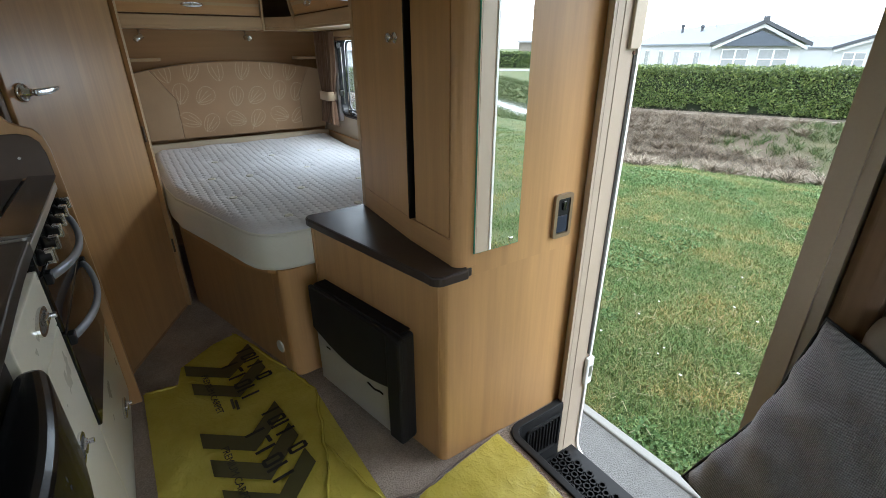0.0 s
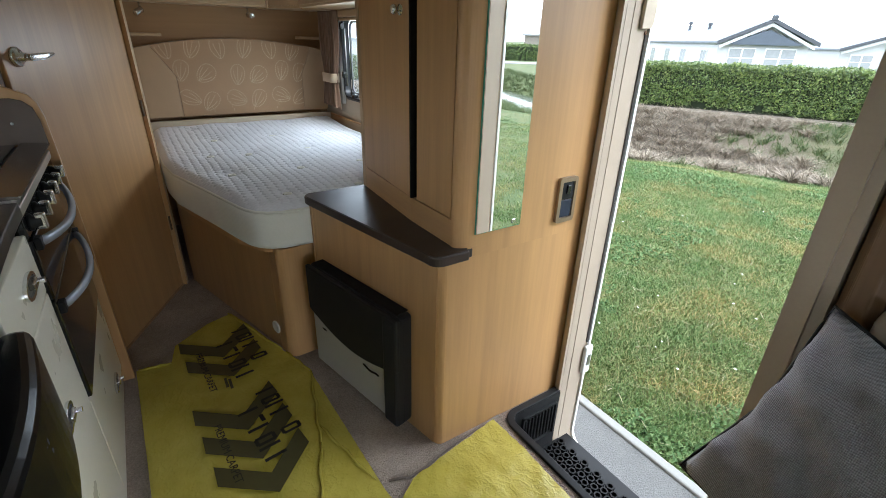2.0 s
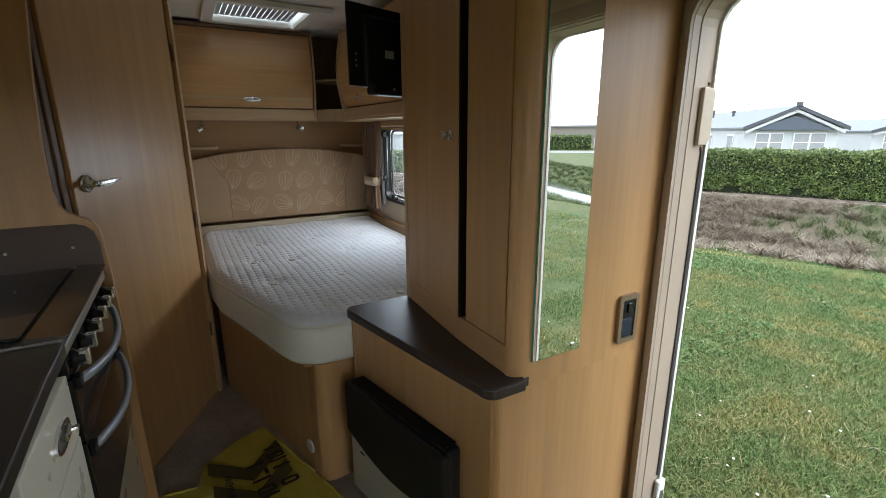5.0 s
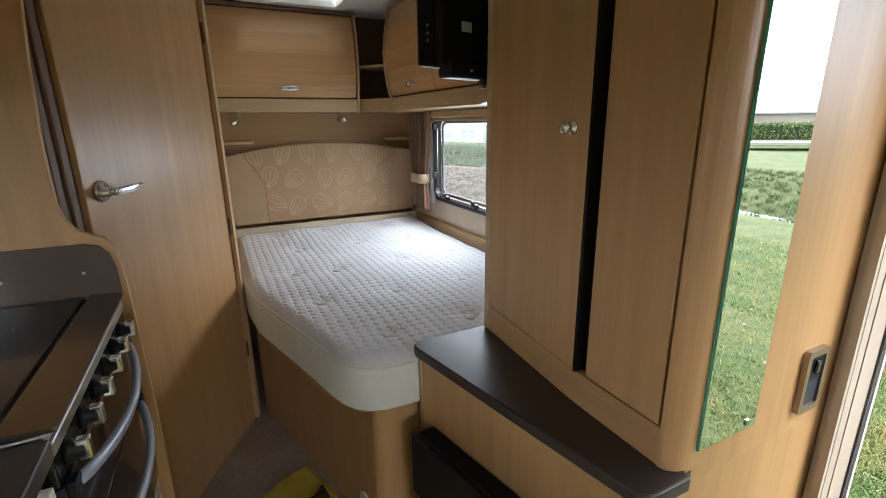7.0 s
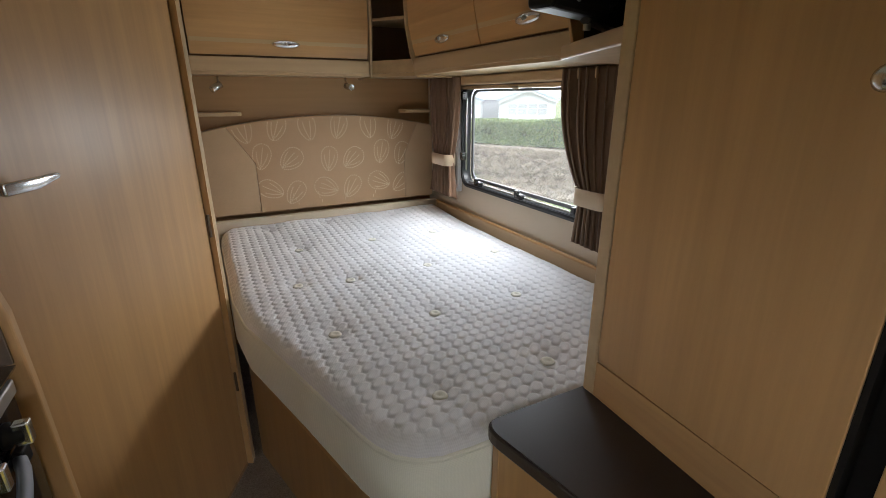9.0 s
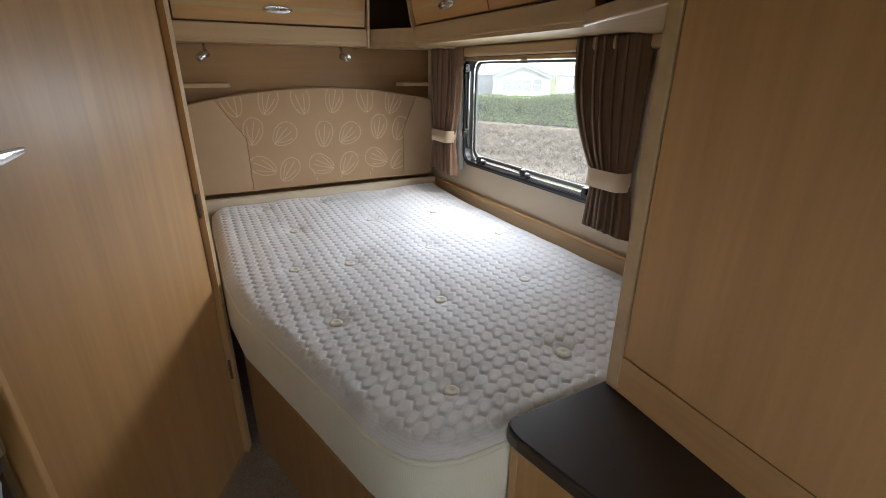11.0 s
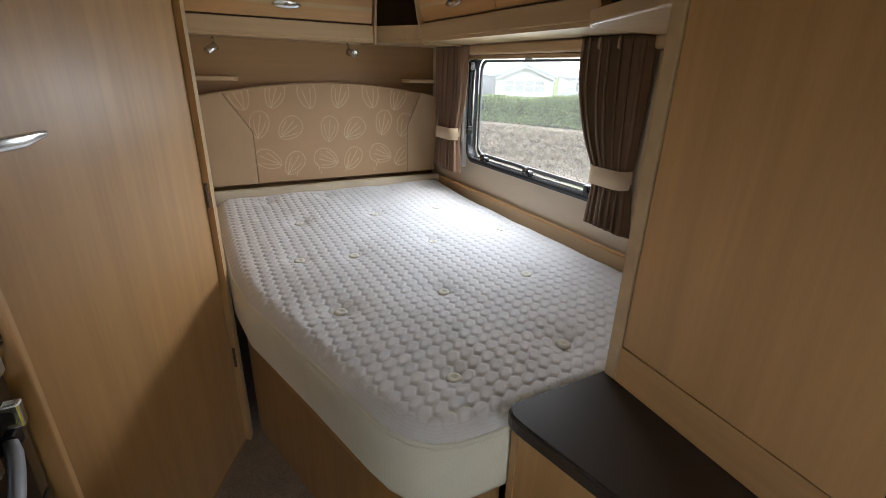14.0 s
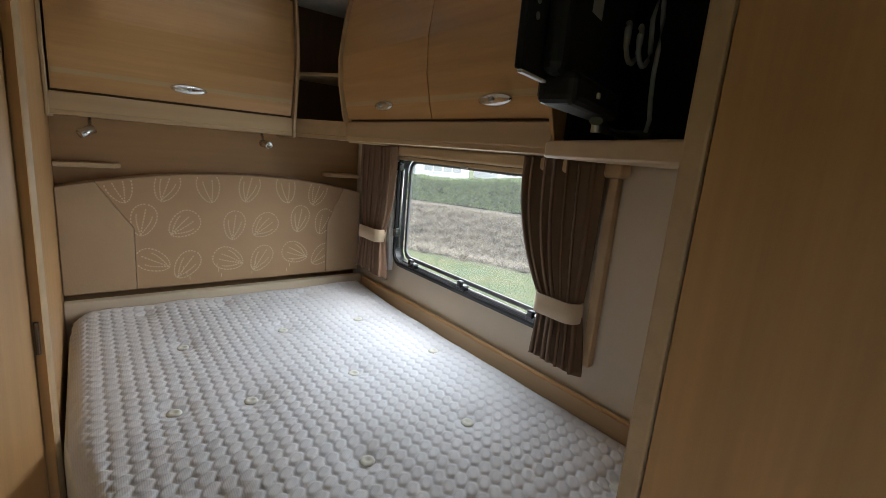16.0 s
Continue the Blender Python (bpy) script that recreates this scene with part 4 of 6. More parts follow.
br = thing("television_bracket", (0.75, 2.05, 1.386), "grey steel swing bracket under the television", "bracket")
part("arm", tube([(0.60, 2.02, 1.412), (0.72, 2.08, 1.408), (0.86, 2.10, 1.405)], 0.011, 10, False, 0.6), plain("dark_steel", (0.10, 0.10, 0.10), 0.4, 0.6), br)
part("foot", box(0.84, 0.92, 2.06, 2.14, 1.385, 1.42, 0.004), M_BLACK, br)
part("knuckle", lathe([(0.008, -0.010), (0.008, 0.010)], (0.61, 2.025, 1.405), (0, 0, 1), 14), M_STEEL, br)

# ---- bedroom window ----
win = thing("window_1", (WR, 2.82, BZ0), "caravan window with black rounded frame and acrylic pane", "window", kind="structure")
o, i_ = round_rect(BY0, BY1, BZ0, BZ1, 0.06, 8), round_rect(BY0 + 0.022, BY1 - 0.022, BZ0 + 0.022, BZ1 - 0.016, 0.05, 8)
part("window_frame", ring_plate(o, i_, "x", WR - 0.016, WR + T), plain("dark_grey_frame", (0.028, 0.030, 0.035), 0.32), win, "dark grey rounded frame")
o, i_ = round_rect(BY0 + 0.012, BY1 - 0.012, BZ0 + 0.012, BZ1 - 0.008, 0.05, 8), round_rect(BY0 + 0.020, BY1 - 0.020, BZ0 + 0.020, BZ1 - 0.014, 0.046, 8)
part("frame_lip", ring_plate(o, i_, "x", WR - 0.022, WR - 0.0165), M_BLACK, win, "black rubber lip")
o, i_ = round_rect(BY0 + 0.03, BY1 - 0.03, BZ0 + 0.03, BZ1 - 0.02, 0.045, 8), round_rect(BY0 + 0.045, BY1 - 0.045, BZ0 + 0.045, BZ1 - 0.03, 0.04, 8)
part("pane_edge", ring_plate(o, i_, "x", WR + 0.026, WR + 0.034), plain("grey_pane_edge", (0.16, 0.17, 0.18), 0.3), win)
pn = part("pane", box(WR + 0.034, WR + 0.038, BY0 + 0.01, BY1 - 0.01, BZ0 + 0.01, BZ1 - 0.01), M_GLASS, win)
pn.visible_shadow = False
part("stay_rod", tube([(WR - 0.004, BY0 + 0.06, BZ0 + 0.028), (WR - 0.004, BY1 - 0.07, BZ0 + 0.028)], 0.005, 8), M_STEEL, win, "steel stay rod", True)
part("stay_rod", tube([(WR - 0.004, BY1 - 0.028, BZ0 + 0.08), (WR - 0.004, BY1 - 0.028, BZ1 - 0.06)], 0.005, 8), M_STEEL, win, "", True)
for y, z, up in ((3.112, 0.868, 1), (2.785, 0.868, 1), (2.442, 0.868, 1), (3.262, 0.985, 0), (3.262, 1.272, 0)):
    c = joined(box(WR - 0.034, WR - 0.006, y - 0.020, y + 0.020, z - 0.010, z + 0.012, 0.004), box(WR - 0.042, WR - 0.024, y - 0.011, y + 0.011, z + 0.004, z + 0.028, 0.004)) if up else joined(box(WR - 0.034, WR - 0.006, y - 0.012, y + 0.010, z - 0.020, z + 0.020, 0.004), box(WR - 0.042, WR - 0.024, y - 0.025, y - 0.004, z - 0.011, z + 0.011, 0.004))
    part("catch", c, M_GLOSSB, win, "black plastic window catch")
blind = thing("window_blind", (WR - 0.03, 2.82, 1.315), "cream roller blind cassette above the window", "blind")
part("cassette", box(WR - 0.058, WR - 0.014, 2.20, 3.33, 1.318, 1.358, 0.010, 3), M_CREAMY, blind)
part("pull_bar", box(WR - 0.034, WR - 0.020, 2.36, 3.30, 1.300, 1.316, 0.004), M_CREAMY, blind)
part("side_rail", box(WR - 0.030, WR - 0.004, 3.298, 3.325, 0.80, 1.318, 0.004), M_WHITE, blind, "pale side rail")
part("side_rail", box(WR - 0.030, WR - 0.004, 2.225, 2.252, 0.80, 1.318, 0.004), M_CREAMY, blind)
part("pull_tab", box(WR - 0.040, WR - 0.034, 2.80, 2.84, 1.296, 1.306, 0.002), M_STEEL, blind)


def curtain(y0, y1, ty0, ty1, by0, by1, tie_z, foot, material, folds, seed):
    """A gathered curtain drawn in by a tieback."""
    c = thing("curtain", (0.99, (by0 + by1) / 2, foot), "taupe fabric curtain gathered in a cream tieback beside the window", "curtain", "bed curtains")
    rnd = random.Random(seed)
    am = [rnd.uniform(0.55, 1.3) for _ in range(folds + 2)]
    ph = [rnd.uniform(-0.6, 0.6) for _ in range(folds + 2)]
    bm = bmesh.new()
    rows, n_v, n_u = [], 44, folds * 10
    for j in range(n_v + 1):
        z = 1.356 + (foot - 1.356) * j / n_v
        f = (1.356 - z) / (1.356 - tie_z)
        if f < 1:
            s = f ** 2.2
            a, b, amp = y0 + (ty0 - y0) * s, y1 + (ty1 - y1) * s, 0.020 - 0.008 * s
        else:
            s = min(1.0, (tie_z - z) / (tie_z - foot)) ** 0.7
            a, b, amp = ty0 + (by0 - ty0) * s, ty1 + (by1 - ty1) * s, 0.012 + 0.010 * s
        row = []
        for i in range(n_u + 1):
            u = i / n_u
            w = u * folds + ph[int(u * folds)] * math.sin(math.pi * ((u * folds) % 1)) * 0.5
            row.append(bm.verts.new((0.985 + amp * am[int(w + 0.5) % len(am)] * math.cos(2 * math.pi * w) + 0.004 * math.sin(9 * z + 5 * u), a + (b - a) * u + 0.006 * math.sin(4 * math.pi * w), z - (0.008 * math.cos(2 * math.pi * w) if j == n_v else 0))))
        rows.append(row)
    for r1, r2 in zip(rows, rows[1:]):
        for i in range(n_u):
            bm.faces.new((r1[i], r1[i + 1], r2[i + 1], r2[i]))
    cl = part("cloth", bm, material, c, "", True)
    mod = cl.modifiers.new("thickness", "SOLIDIFY")
    mod.thickness = 0.002
    lo, hi = min(ty0, ty1) - 0.008, max(ty0, ty1) + 0.008
    band = round_rect(0.950, 1.018, lo, hi, 0.03, 6)
    inner = round_rect(0.954, 1.014, lo + 0.004, hi - 0.004, 0.027, 6)
    part("tieback", rounded(ring_plate(band, inner, "z", tie_z - 0.026, tie_z + 0.030), 0.0), M_TIE, c, "cream fabric tieback band", True)


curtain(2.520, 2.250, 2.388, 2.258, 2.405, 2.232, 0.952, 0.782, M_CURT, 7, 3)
# the far curtain takes the copy with light painted in
curtain(3.50, 3.225, 3.475, 3.305, 3.52, 3.262, 0.960, 0.775, M_CURT_LIT, 6, 5)

# ---- rooflight ----
rl = thing("rooflight", (0.3, 3.2, CEIL), "open rooflight with pale frame and pleated blind", "rooflight", kind="structure")
o, i_ = round_rect(RX0 - 0.05, RX1 + 0.05, RY0 - 0.05, RY1 + 0.05, 0.02), round_rect(RX0 + 0.005, RX1 - 0.005, RY0 + 0.005, RY1 - 0.005, 0.01)
part("frame", ring_plate(o, i_, "z", CEIL - 0.022, CEIL - 0.001), M_CEIL, rl)
o, i_ = round_rect(RX0 - 0.002, RX1 + 0.002, RY0 - 0.002, RY1 + 0.002, 0.01), round_rect(RX0 + 0.004, RX1 - 0.004, RY0 + 0.004, RY1 - 0.004, 0.01)
part("upstand", ring_plate(o, i_, "z", CEIL - 0.002, CEIL + 0.12), M_WHITE, rl)
for k in range(15):
    y = RX0 + 0.02 + 0.027 * k
    part("pleat", turned(box(y, y + 0.0235, RY0 + 0.01, RY1 - 0.01, CEIL + 0.012, CEIL + 0.014), Matrix()), plain("grey_blind_pleat", (0.42, 0.46, 0.48), 0.6) if k == 0 else bpy.data.materials["grey_blind_pleat"], rl)
dome = part("dome", box(RX0 - 0.03, RX1 + 0.03, RY0 - 0.03, RY1 + 0.03, CEIL + 0.122, CEIL + 0.128), M_GLASS, rl, "clear acrylic dome")
dome.visible_shadow = False
bar = part("blind_bar", box(RX0 - 0.02, RX1 + 0.10, RY0 - 0.075, RY0 - 0.052, CEIL - 0.03, CEIL - 0.004, 0.004), M_CEIL, rl, "pale blind bar")

# ---- kitchen ----
KX, KC = -0.412, -0.412
wk = [(WL + 0.002, -0.35), (-0.40, -0.35), (-0.388, 0.55), (-0.389, 0.86), (-0.393, 1.02), (-0.399, 1.16), (-0.404, 1.30), (-0.406, 1.455), (WL + 0.002, 1.455)]
solo("kitchen_worktop", prism(wk, "z", 0.865, 0.898, 0.005), plain("brown_kitchen_worktop", (0.032, 0.026, 0.023), 0.34, 0, 300, 0.04, 0.12), "dark brown kitchen worktop with a sweeping front edge", "worktop")
kc = thing("kitchen_cabinet", (-0.75, 1.2, 0), "cream gloss kitchen cabinet with drawer and cupboard door", "cabinet", "kitchen units")
part("carcass", box(WL + 0.003, KX - 0.028, 1.115, 1.445, 0.0, 0.864), M_CREAM, kc)
part("rail", box(KX - 0.028, KX - 0.016, 1.115, 1.443, 0.836, 0.862, 0.002), M_CREAM, kc)
d1 = part("drawer_front", box(KX - 0.018, KX, 1.12, 1.443, 0.700, 0.832, 0.003), M_CREAM, kc)
d2 = part("door", box(KX - 0.018, KX, 1.12, 1.443, 0.075, 0.696, 0.003), M_CREAM, kc)


def crescent_handle(parent, y, z):
    """A recessed crescent pull crossed by a small chrome latch."""
    bm = ring_plate([(y + 0.052 * math.cos(2 * math.pi * k / 24), z + 0.023 * math.sin(2 * math.pi * k / 24)) for k in range(24)], [(y + 0.043 * math.cos(2 * math.pi * k / 24), z + 0.016 * math.sin(2 * math.pi * k / 24)) for k in range(24)], "x", KX, KX + 0.006)
    h = part("handle", bm, M_CHROME, parent, "oval chrome recessed handle")
    part("recess", prism([(y + 0.043 * math.cos(2 * math.pi * k / 24), z + 0.016 * math.sin(2 * math.pi * k / 24)) for k in range(24)], "x", KX + 0.0005, KX + 0.002), plain("recess_grey", (0.16, 0.15, 0.14), 0.4, 0.5), h)
    part("latch", joined(box(KX + 0.001, KX + 0.014, y - 0.010, y + 0.028, z - 0.007, z + 0.007, 0.003), tube([(KX + 0.008, y + 0.02, z), (KX + 0.024, y + 0.02, z)], 0.006, 10)), M_CHROME, h)


crescent_handle(d1, 1.325, 0.768)
crescent_handle(d2, 1.225, 0.515)
cook = thing("cooker", (-0.75, 1.71, 0.3), "black built-in cooker with chrome knobs and grey bowed handles", "cooker")
CY0, CY1 = 1.458, 2.046
part("body", box(WL + 0.003, KC - 0.02, CY0, CY1, 0.37, 0.885), M_BLACK, cook)
part("hob_rim", box(WL + 0.05, KC - 0.004, CY0 + 0.002, CY1 - 0.004, 0.886, 0.900, 0.003), M_STEEL, cook, "brushed steel hob rim")
part("glass_lid", box(WL + 0.06, -0.478, CY0 + 0.03, CY1 - 0.012, 0.9015, 0.909, 0.002), M_GLOSSB, cook, "black glass hob lid")
part("front_rail", prism([(-0.472, 0.9005), (-0.402, 0.9005), (-0.400, 0.906), (-0.466, 0.912)], "y", CY0 + 0.004, CY1 - 0.006), plain("bronze_steel", (0.34, 0.30, 0.26), 0.25, 1.0), cook, "steel strip before the hob lid")
part("lip", box(KC - 0.010, KC + 0.004, CY0 + 0.002, CY1 - 0.004, 0.862, 0.886, 0.004), M_STEEL, cook, "brushed steel front lip")
part("control_panel", box(KC - 0.02, KC, CY0 + 0.004, CY1 - 0.006, 0.811, 0.861, 0.003), M_GLOSSB, cook)
for k in range(6):
    y = 1.515 + 0.092 * k
    kn = part("knob", lathe([(0.019, 0.0), (0.019, 0.005), (0.013, 0.008), (0.012, 0.022), (0.001, 0.023)], (KC, y, 0.834), (1, 0, 0), 16), M_BLACK, cook, "", True)
    part("grip", box(KC + 0.010, KC + 0.030, y - 0.008, y + 0.008, 0.817, 0.852, 0.003), M_CHROME, kn, "satin chrome grip")
for z0, z1, hz in ((0.665, 0.808, 0.797), (0.385, 0.66, 0.638)):
    od = part("oven_door", box(KC - 0.018, KC + 0.004, CY0 + 0.006, CY1 - 0.008, z0, z1, 0.004), M_GLOSSB, cook, "black glass oven door")
    pth = [(KC + 0.004 + 0.043 * math.sin(math.pi * t / 16) ** 0.7, 1.48 + 0.50 * t / 16, hz - 0.02 * math.sin(math.pi * t / 16)) for t in range(17)]
    part("handle", tube(pth, 0.0085, 10, False, 1.3), M_BLUEGREY, od, "grey bowed bar handle", True)
    part("handle_foot", box(KC + 0.003, KC + 0.016, 1.468, 1.496, hz - 0.014, hz + 0.014, 0.003), M_BLACK, od)
    part("handle_foot", box(KC + 0.003, KC + 0.016, 1.965, 1.993, hz - 0.014, hz + 0.014, 0.003), M_BLACK, od)
kd = thing("cooker_plinth_unit", (-0.75, 1.71, 0), "cream gloss drawer unit under the cooker", "drawer", "kitchen units")
part("carcass", box(WL + 0.003, KX - 0.028, 1.450, 2.048, 0.0, 0.365), M_CREAM, kd)
d3 = part("drawer_front", box(KX - 0.018, KX, 1.450, 2.046, 0.075, 0.380, 0.003), M_CREAM, kd)
crescent_handle(d3, 1.83, 0.155)
part("plinth", box(KX - 0.024, KX - 0.010, 1.12, 2.046, 0.0, 0.072), M_CREAM, kd)
fr = thing("fridge", (-0.75, 0.7, 0), "black fridge with a rounded top rail and dark glossy door", "fridge", "kitchen units")
part("body", box(WL + 0.003, KX - 0.01, 0.585, 1.108, 0.0, 0.862), M_BLACK, fr)
fdoor = part("door", box(KX - 0.008, KX + 0.006, 0.59, 1.10, 0.08, 0.72, 0.004), plain("dark_mirror_door", (0.045, 0.043, 0.038), 0.3, 0.3, 60, 0, 0.05, 0.4), fr, "dark glossy fridge door")
rail = [(KX - 0.006, 1.10), (KX - 0.006, 0.59)] + [(KX + 0.034 + 0.030 * math.sin(math.pi * k / 12), 0.59 + 0.51 * k / 12) for k in range(13)]
part("top_rail", prism(rail, "z", 0.600, 0.800, 0.016, 3), plain("black_fridge_rail", (0.010, 0.010, 0.011), 0.22, 0, 80, 0.01, 0.1), fr, "bowed glossy black top rail")
kn2 = thing("cupboard_unit", (-0.75, 0.0, 0), "plain cream kitchen base unit", "cabinet", "kitchen units")
part("carcass", box(WL + 0.003, KX - 0.02, -0.345, 0.575, 0.0, 0.864), M_CREAM, kn2)
part("door", box(KX - 0.019, KX, -0.34, 0.57, 0.075, 0.80, 0.003), M_CREAM, kn2)

ol = thing("kitchen_locker", (-0.87, 0.9, 1.40), "dark beech overhead locker above the kitchen worktop", "locker")
part("carcass", box(WL + 0.003, -0.665, -0.30, 2.046, 1.41, 1.90), M_WOODY, ol)
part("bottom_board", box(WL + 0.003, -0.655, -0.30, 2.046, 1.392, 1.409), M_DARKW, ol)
for y0, y1 in ((-0.295, 0.48), (0.486, 1.26), (1.266, 2.04)):
    dk = part("door", box(-0.664, -0.646, y0, y1, 1.42, 1.88, 0.003), M_LOCKY, ol)
    part("handle", tube([(-0.644, (y0 + y1) / 2 - 0.05, 1.46), (-0.63, (y0 + y1) / 2, 1.46), (-0.644, (y0 + y1) / 2 + 0.05, 1.46)], 0.005, 8), M_CHROME, dk)

# ---- lounge end by the door ----
sofa = thing("lounge_sofa", (0.75, -0.8, 0), "taupe upholstered caravan lounge seat along the wall", "sofa")
part("base", box(0.44, WR - 0.07, -2.5, 0.42, 0.0, 0.219, 0.01), M_WOODY, sofa)
part("seat", box(0.40, WR - 0.07, -2.5, 0.46, 0.22, 0.36, 0.05, 4), M_SOFA, sofa, "", True)
part("backrest", box(0.90, WR - 0.003, -2.5, 0.42, 0.362, 0.79, 0.055, 4), plain("taupe_leather", (0.24, 0.205, 0.165), 0.42, 0, 220, 0.25, 0.08), sofa, "soft beige leather-look backrest", True)
post_ = solo("door_post", prism([(0.985, 0.42), (1.048, 0.42), (1.048, 0.492), (0.985, 0.492), (0.968, 0.475), (0.968, 0.44)], "z", 0.0, CEIL, 0.004), M_DARKW, "dark brown trim post beside the doorway", "trim", kind="structure")


def cushion(name, centre, size, thick, m, label):
    c = thing(name, centre, label, "cushion")
    bm = bmesh.new()
    n = 26
    layers = []
    for s in (1, -1):
        g = {}
        for i in range(n + 1):
            for j in range(n + 1):
                u, v = 2 * i / n - 1, 2 * j / n - 1
                e = max(0.0, (1 - u * u) * (1 - v * v)) ** 0.42
                pin = 1 - 0.09 * (1 - abs(u * v)) * max(abs(u), abs(v)) ** 3
                ear = 1 + 0.05 * (abs(u * v)) ** 2
                wr_ = 0.020 * max(0.0, math.sin(17 * (u + 0.35 * v) + 3 * noise.noise((u * 1.5, v * 2.5, 8)))) * max(0.0, abs(v) - 0.25) * (1 - v * v) ** 0.3 + 0.030 * math.sin(11 * (u - 0.6 * v) + 4 * u * u + 2 * noise.noise((u * 2, v * 2, 5))) * e * (1 - e * 0.75) + 0.004 * noise.noise((u * 3, v * 3, s))
                g[i, j] = bm.verts.new(m @ Vector((u * size / 2 * pin * ear, v * size / 2 * pin * ear, s * (thick / 2 * e) + wr_)))
        for i in range(n):
            for j in range(n):
                bm.faces.new((g[i, j], g[i + 1, j], g[i + 1, j + 1], g[i, j + 1]))
        layers.append(g)
    bmesh.ops.remove_doubles(bm, verts=bm.verts[:], dist=0.0015)
    part("cover", bm, M_CUSH, c, "", True)
    edge = []
    for a, b, ax in ((-1, -1, 0), (1, -1, 1), (1, 1, 2), (-1, 1, 3)):
        for t in range(12):
            q = -1 + 2 * t / 12
            u, v = ((q, -1), (1, q), (-q, 1), (-1, -q))[ax]
            pin = 1 - 0.09 * (1 - abs(u * v))
            ear = 1 + 0.05 * abs(u * v) ** 2
            edge.append(m @ Vector((u * size / 2 * pin * ear, v * size / 2 * pin * ear, 0)))
    part("piping", tube(edge, 0.005, 6, True), M_BLACK, c, "black piped edge", True)
    return c


ux, uy = Vector((0.36, -0.22, 0.90)).normalized(), Vector((0.30, 0.93, 0.10))
uz = ux.cross(uy).normalized()
uy = uz.cross(ux).normalized()
cc = Vector((0.765, 0.30, 0.495))
CU = Matrix(((ux.x, uy.x, uz.x, cc.x), (ux.y, uy.y, uz.y, cc.y), (ux.z, uy.z, uz.z, cc.z), (0, 0, 0, 1)))
cushion("scatter_cushion", tuple(cc - Vector((0, 0, 0.2))), 0.47, 0.19, CU, "dark grey woven scatter cushion with black piping on the lounge seat")

# ---- protective film on the carpet ----
film = thing("carpet_film", (0, 1, 0.002), "crinkled yellow protective film laid on the carpet", "floor film")


def sheet(name, pts, z, label, crinkle):
    """A thin crinkled sheet over an outline."""
    bm = bmesh.new()
    bm.faces.new([bm.verts.new((x, y, z)) for x, y in pts])
    xs, ys = [p[0] for p in pts], [p[1] for p in pts]
    for k in range(1, int((max(xs) - min(xs)) / 0.016)):
        bmesh.ops.bisect_plane(bm, geom=bm.verts[:] + bm.edges[:] + bm.faces[:], plane_co=(min(xs) + 0.016 * k, 0, 0), plane_no=(1, 0, 0))
    y = max(0.35, min(ys)) + 0.016
    while y < max(ys):
        bmesh.ops.bisect_plane(bm, geom=bm.verts[:] + bm.edges[:] + bm.faces[:], plane_co=(0, y, 0), plane_no=(0, 1, 0))
        y += 0.016
    for v in bm.verts:
        q = v.co + Vector((0.03 * noise.noise(v.co * 7), 0.03 * noise.noise(v.co * 7 + Vector((5, 5, 0))), z * 300))
        ridge = max(0.0, 1 - 3.2 * abs(noise.noise(Vector((q.x * 16, q.y * 24, q.z))))) ** 1.5
        v.co.z += crinkle * ridge + 0.0015 * noise.noise(v.co * 45 + Vector((3, 0, 0)))
    return part(name, bm, M_FILM, film, label, True)


sheet("runner", [(-0.378, 2.085), (-0.26, 2.068), (-0.235, 2.19), (-0.09, 2.30), (0.012, 2.335), (0.075, 2.16), (0.150, 1.90), (0.198, 1.728), (0.213, 1.11), (0.24, 0.9), (0.25, -1.6), (-0.355, -1.6), (-0.362, 1.4)], 0.004, "long yellow film runner", 0.0028)
sheet("crossing_sheet", [(0.19, 1.02), (0.30, 1.095), (0.655, 1.152), (0.662, 1.0), (0.652, 0.55), (0.62, -0.2), (0.10, -0.2), (0.12, 0.8)], 0.0092, "second film sheet towards the door", 0.0055)
FZ = 0.0132


def chevron(cx, cy, w, d, t):
    """A printed V that points down the runner."""
    return prism([(cx - w / 2, cy), (cx + 0.012, cy - d), (cx + w / 2, cy + 0.02), (cx + w / 2 + 0.012, cy + 0.02 - t), (cx + 0.015, cy - d - t), (cx - w / 2, cy - t)], "z", FZ, FZ + 0.0006)


for gy, cnt in ((1.735, 3), (2.183, 2), (0.95, 3)):
    for k in range(cnt):
        part("printed_chevron", chevron(-0.090 + 0.012 * k, gy - 0.143 * k, 0.265, 0.112, 0.078), M_PRINT, film)


CV = pose(0.515, -0.93, 0.004)
for k in range(3):
    part("printed_chevron", turned(chevron(-0.090 + 0.012 * k, 1.735 - 0.143 * k, 0.265, 0.112, 0.078), CV), M_PRINT, film)


def printed_words(text, x, y, size, turn):
    cu = bpy.data.curves.new("words", "FONT")
    cu.body, cu.size, cu.extrude, cu.resolution_u = text, size, 0.0003, 2
    tmp = new("tmp_words", cu)
    me = bpy.data.meshes.new_from_object(tmp.evaluated_get(bpy.context.evaluated_depsgraph_get()))
    bpy.data.objects.remove(tmp)
    me.transform(pose(x, y, FZ + 0.0012, 0, 0, turn))
    b = bmesh.new()
    b.from_mesh(me)
    bpy.data.meshes.remove(me)
    part("printed_words", b, M_BARS, film)


# plain strokes of the big printed mark: boxes in a unit cell
STROKES = {"i": ((0, 0.24, 0, 1),), "h": ((0, 0.7, 0.8, 1),),
           "o": ((0, 0.22, 0.08, 0.92), (0.56, 0.78, 0.08, 0.92), (0.1, 0.68, 0.82, 1), (0.1, 0.68, 0, 0.18))}


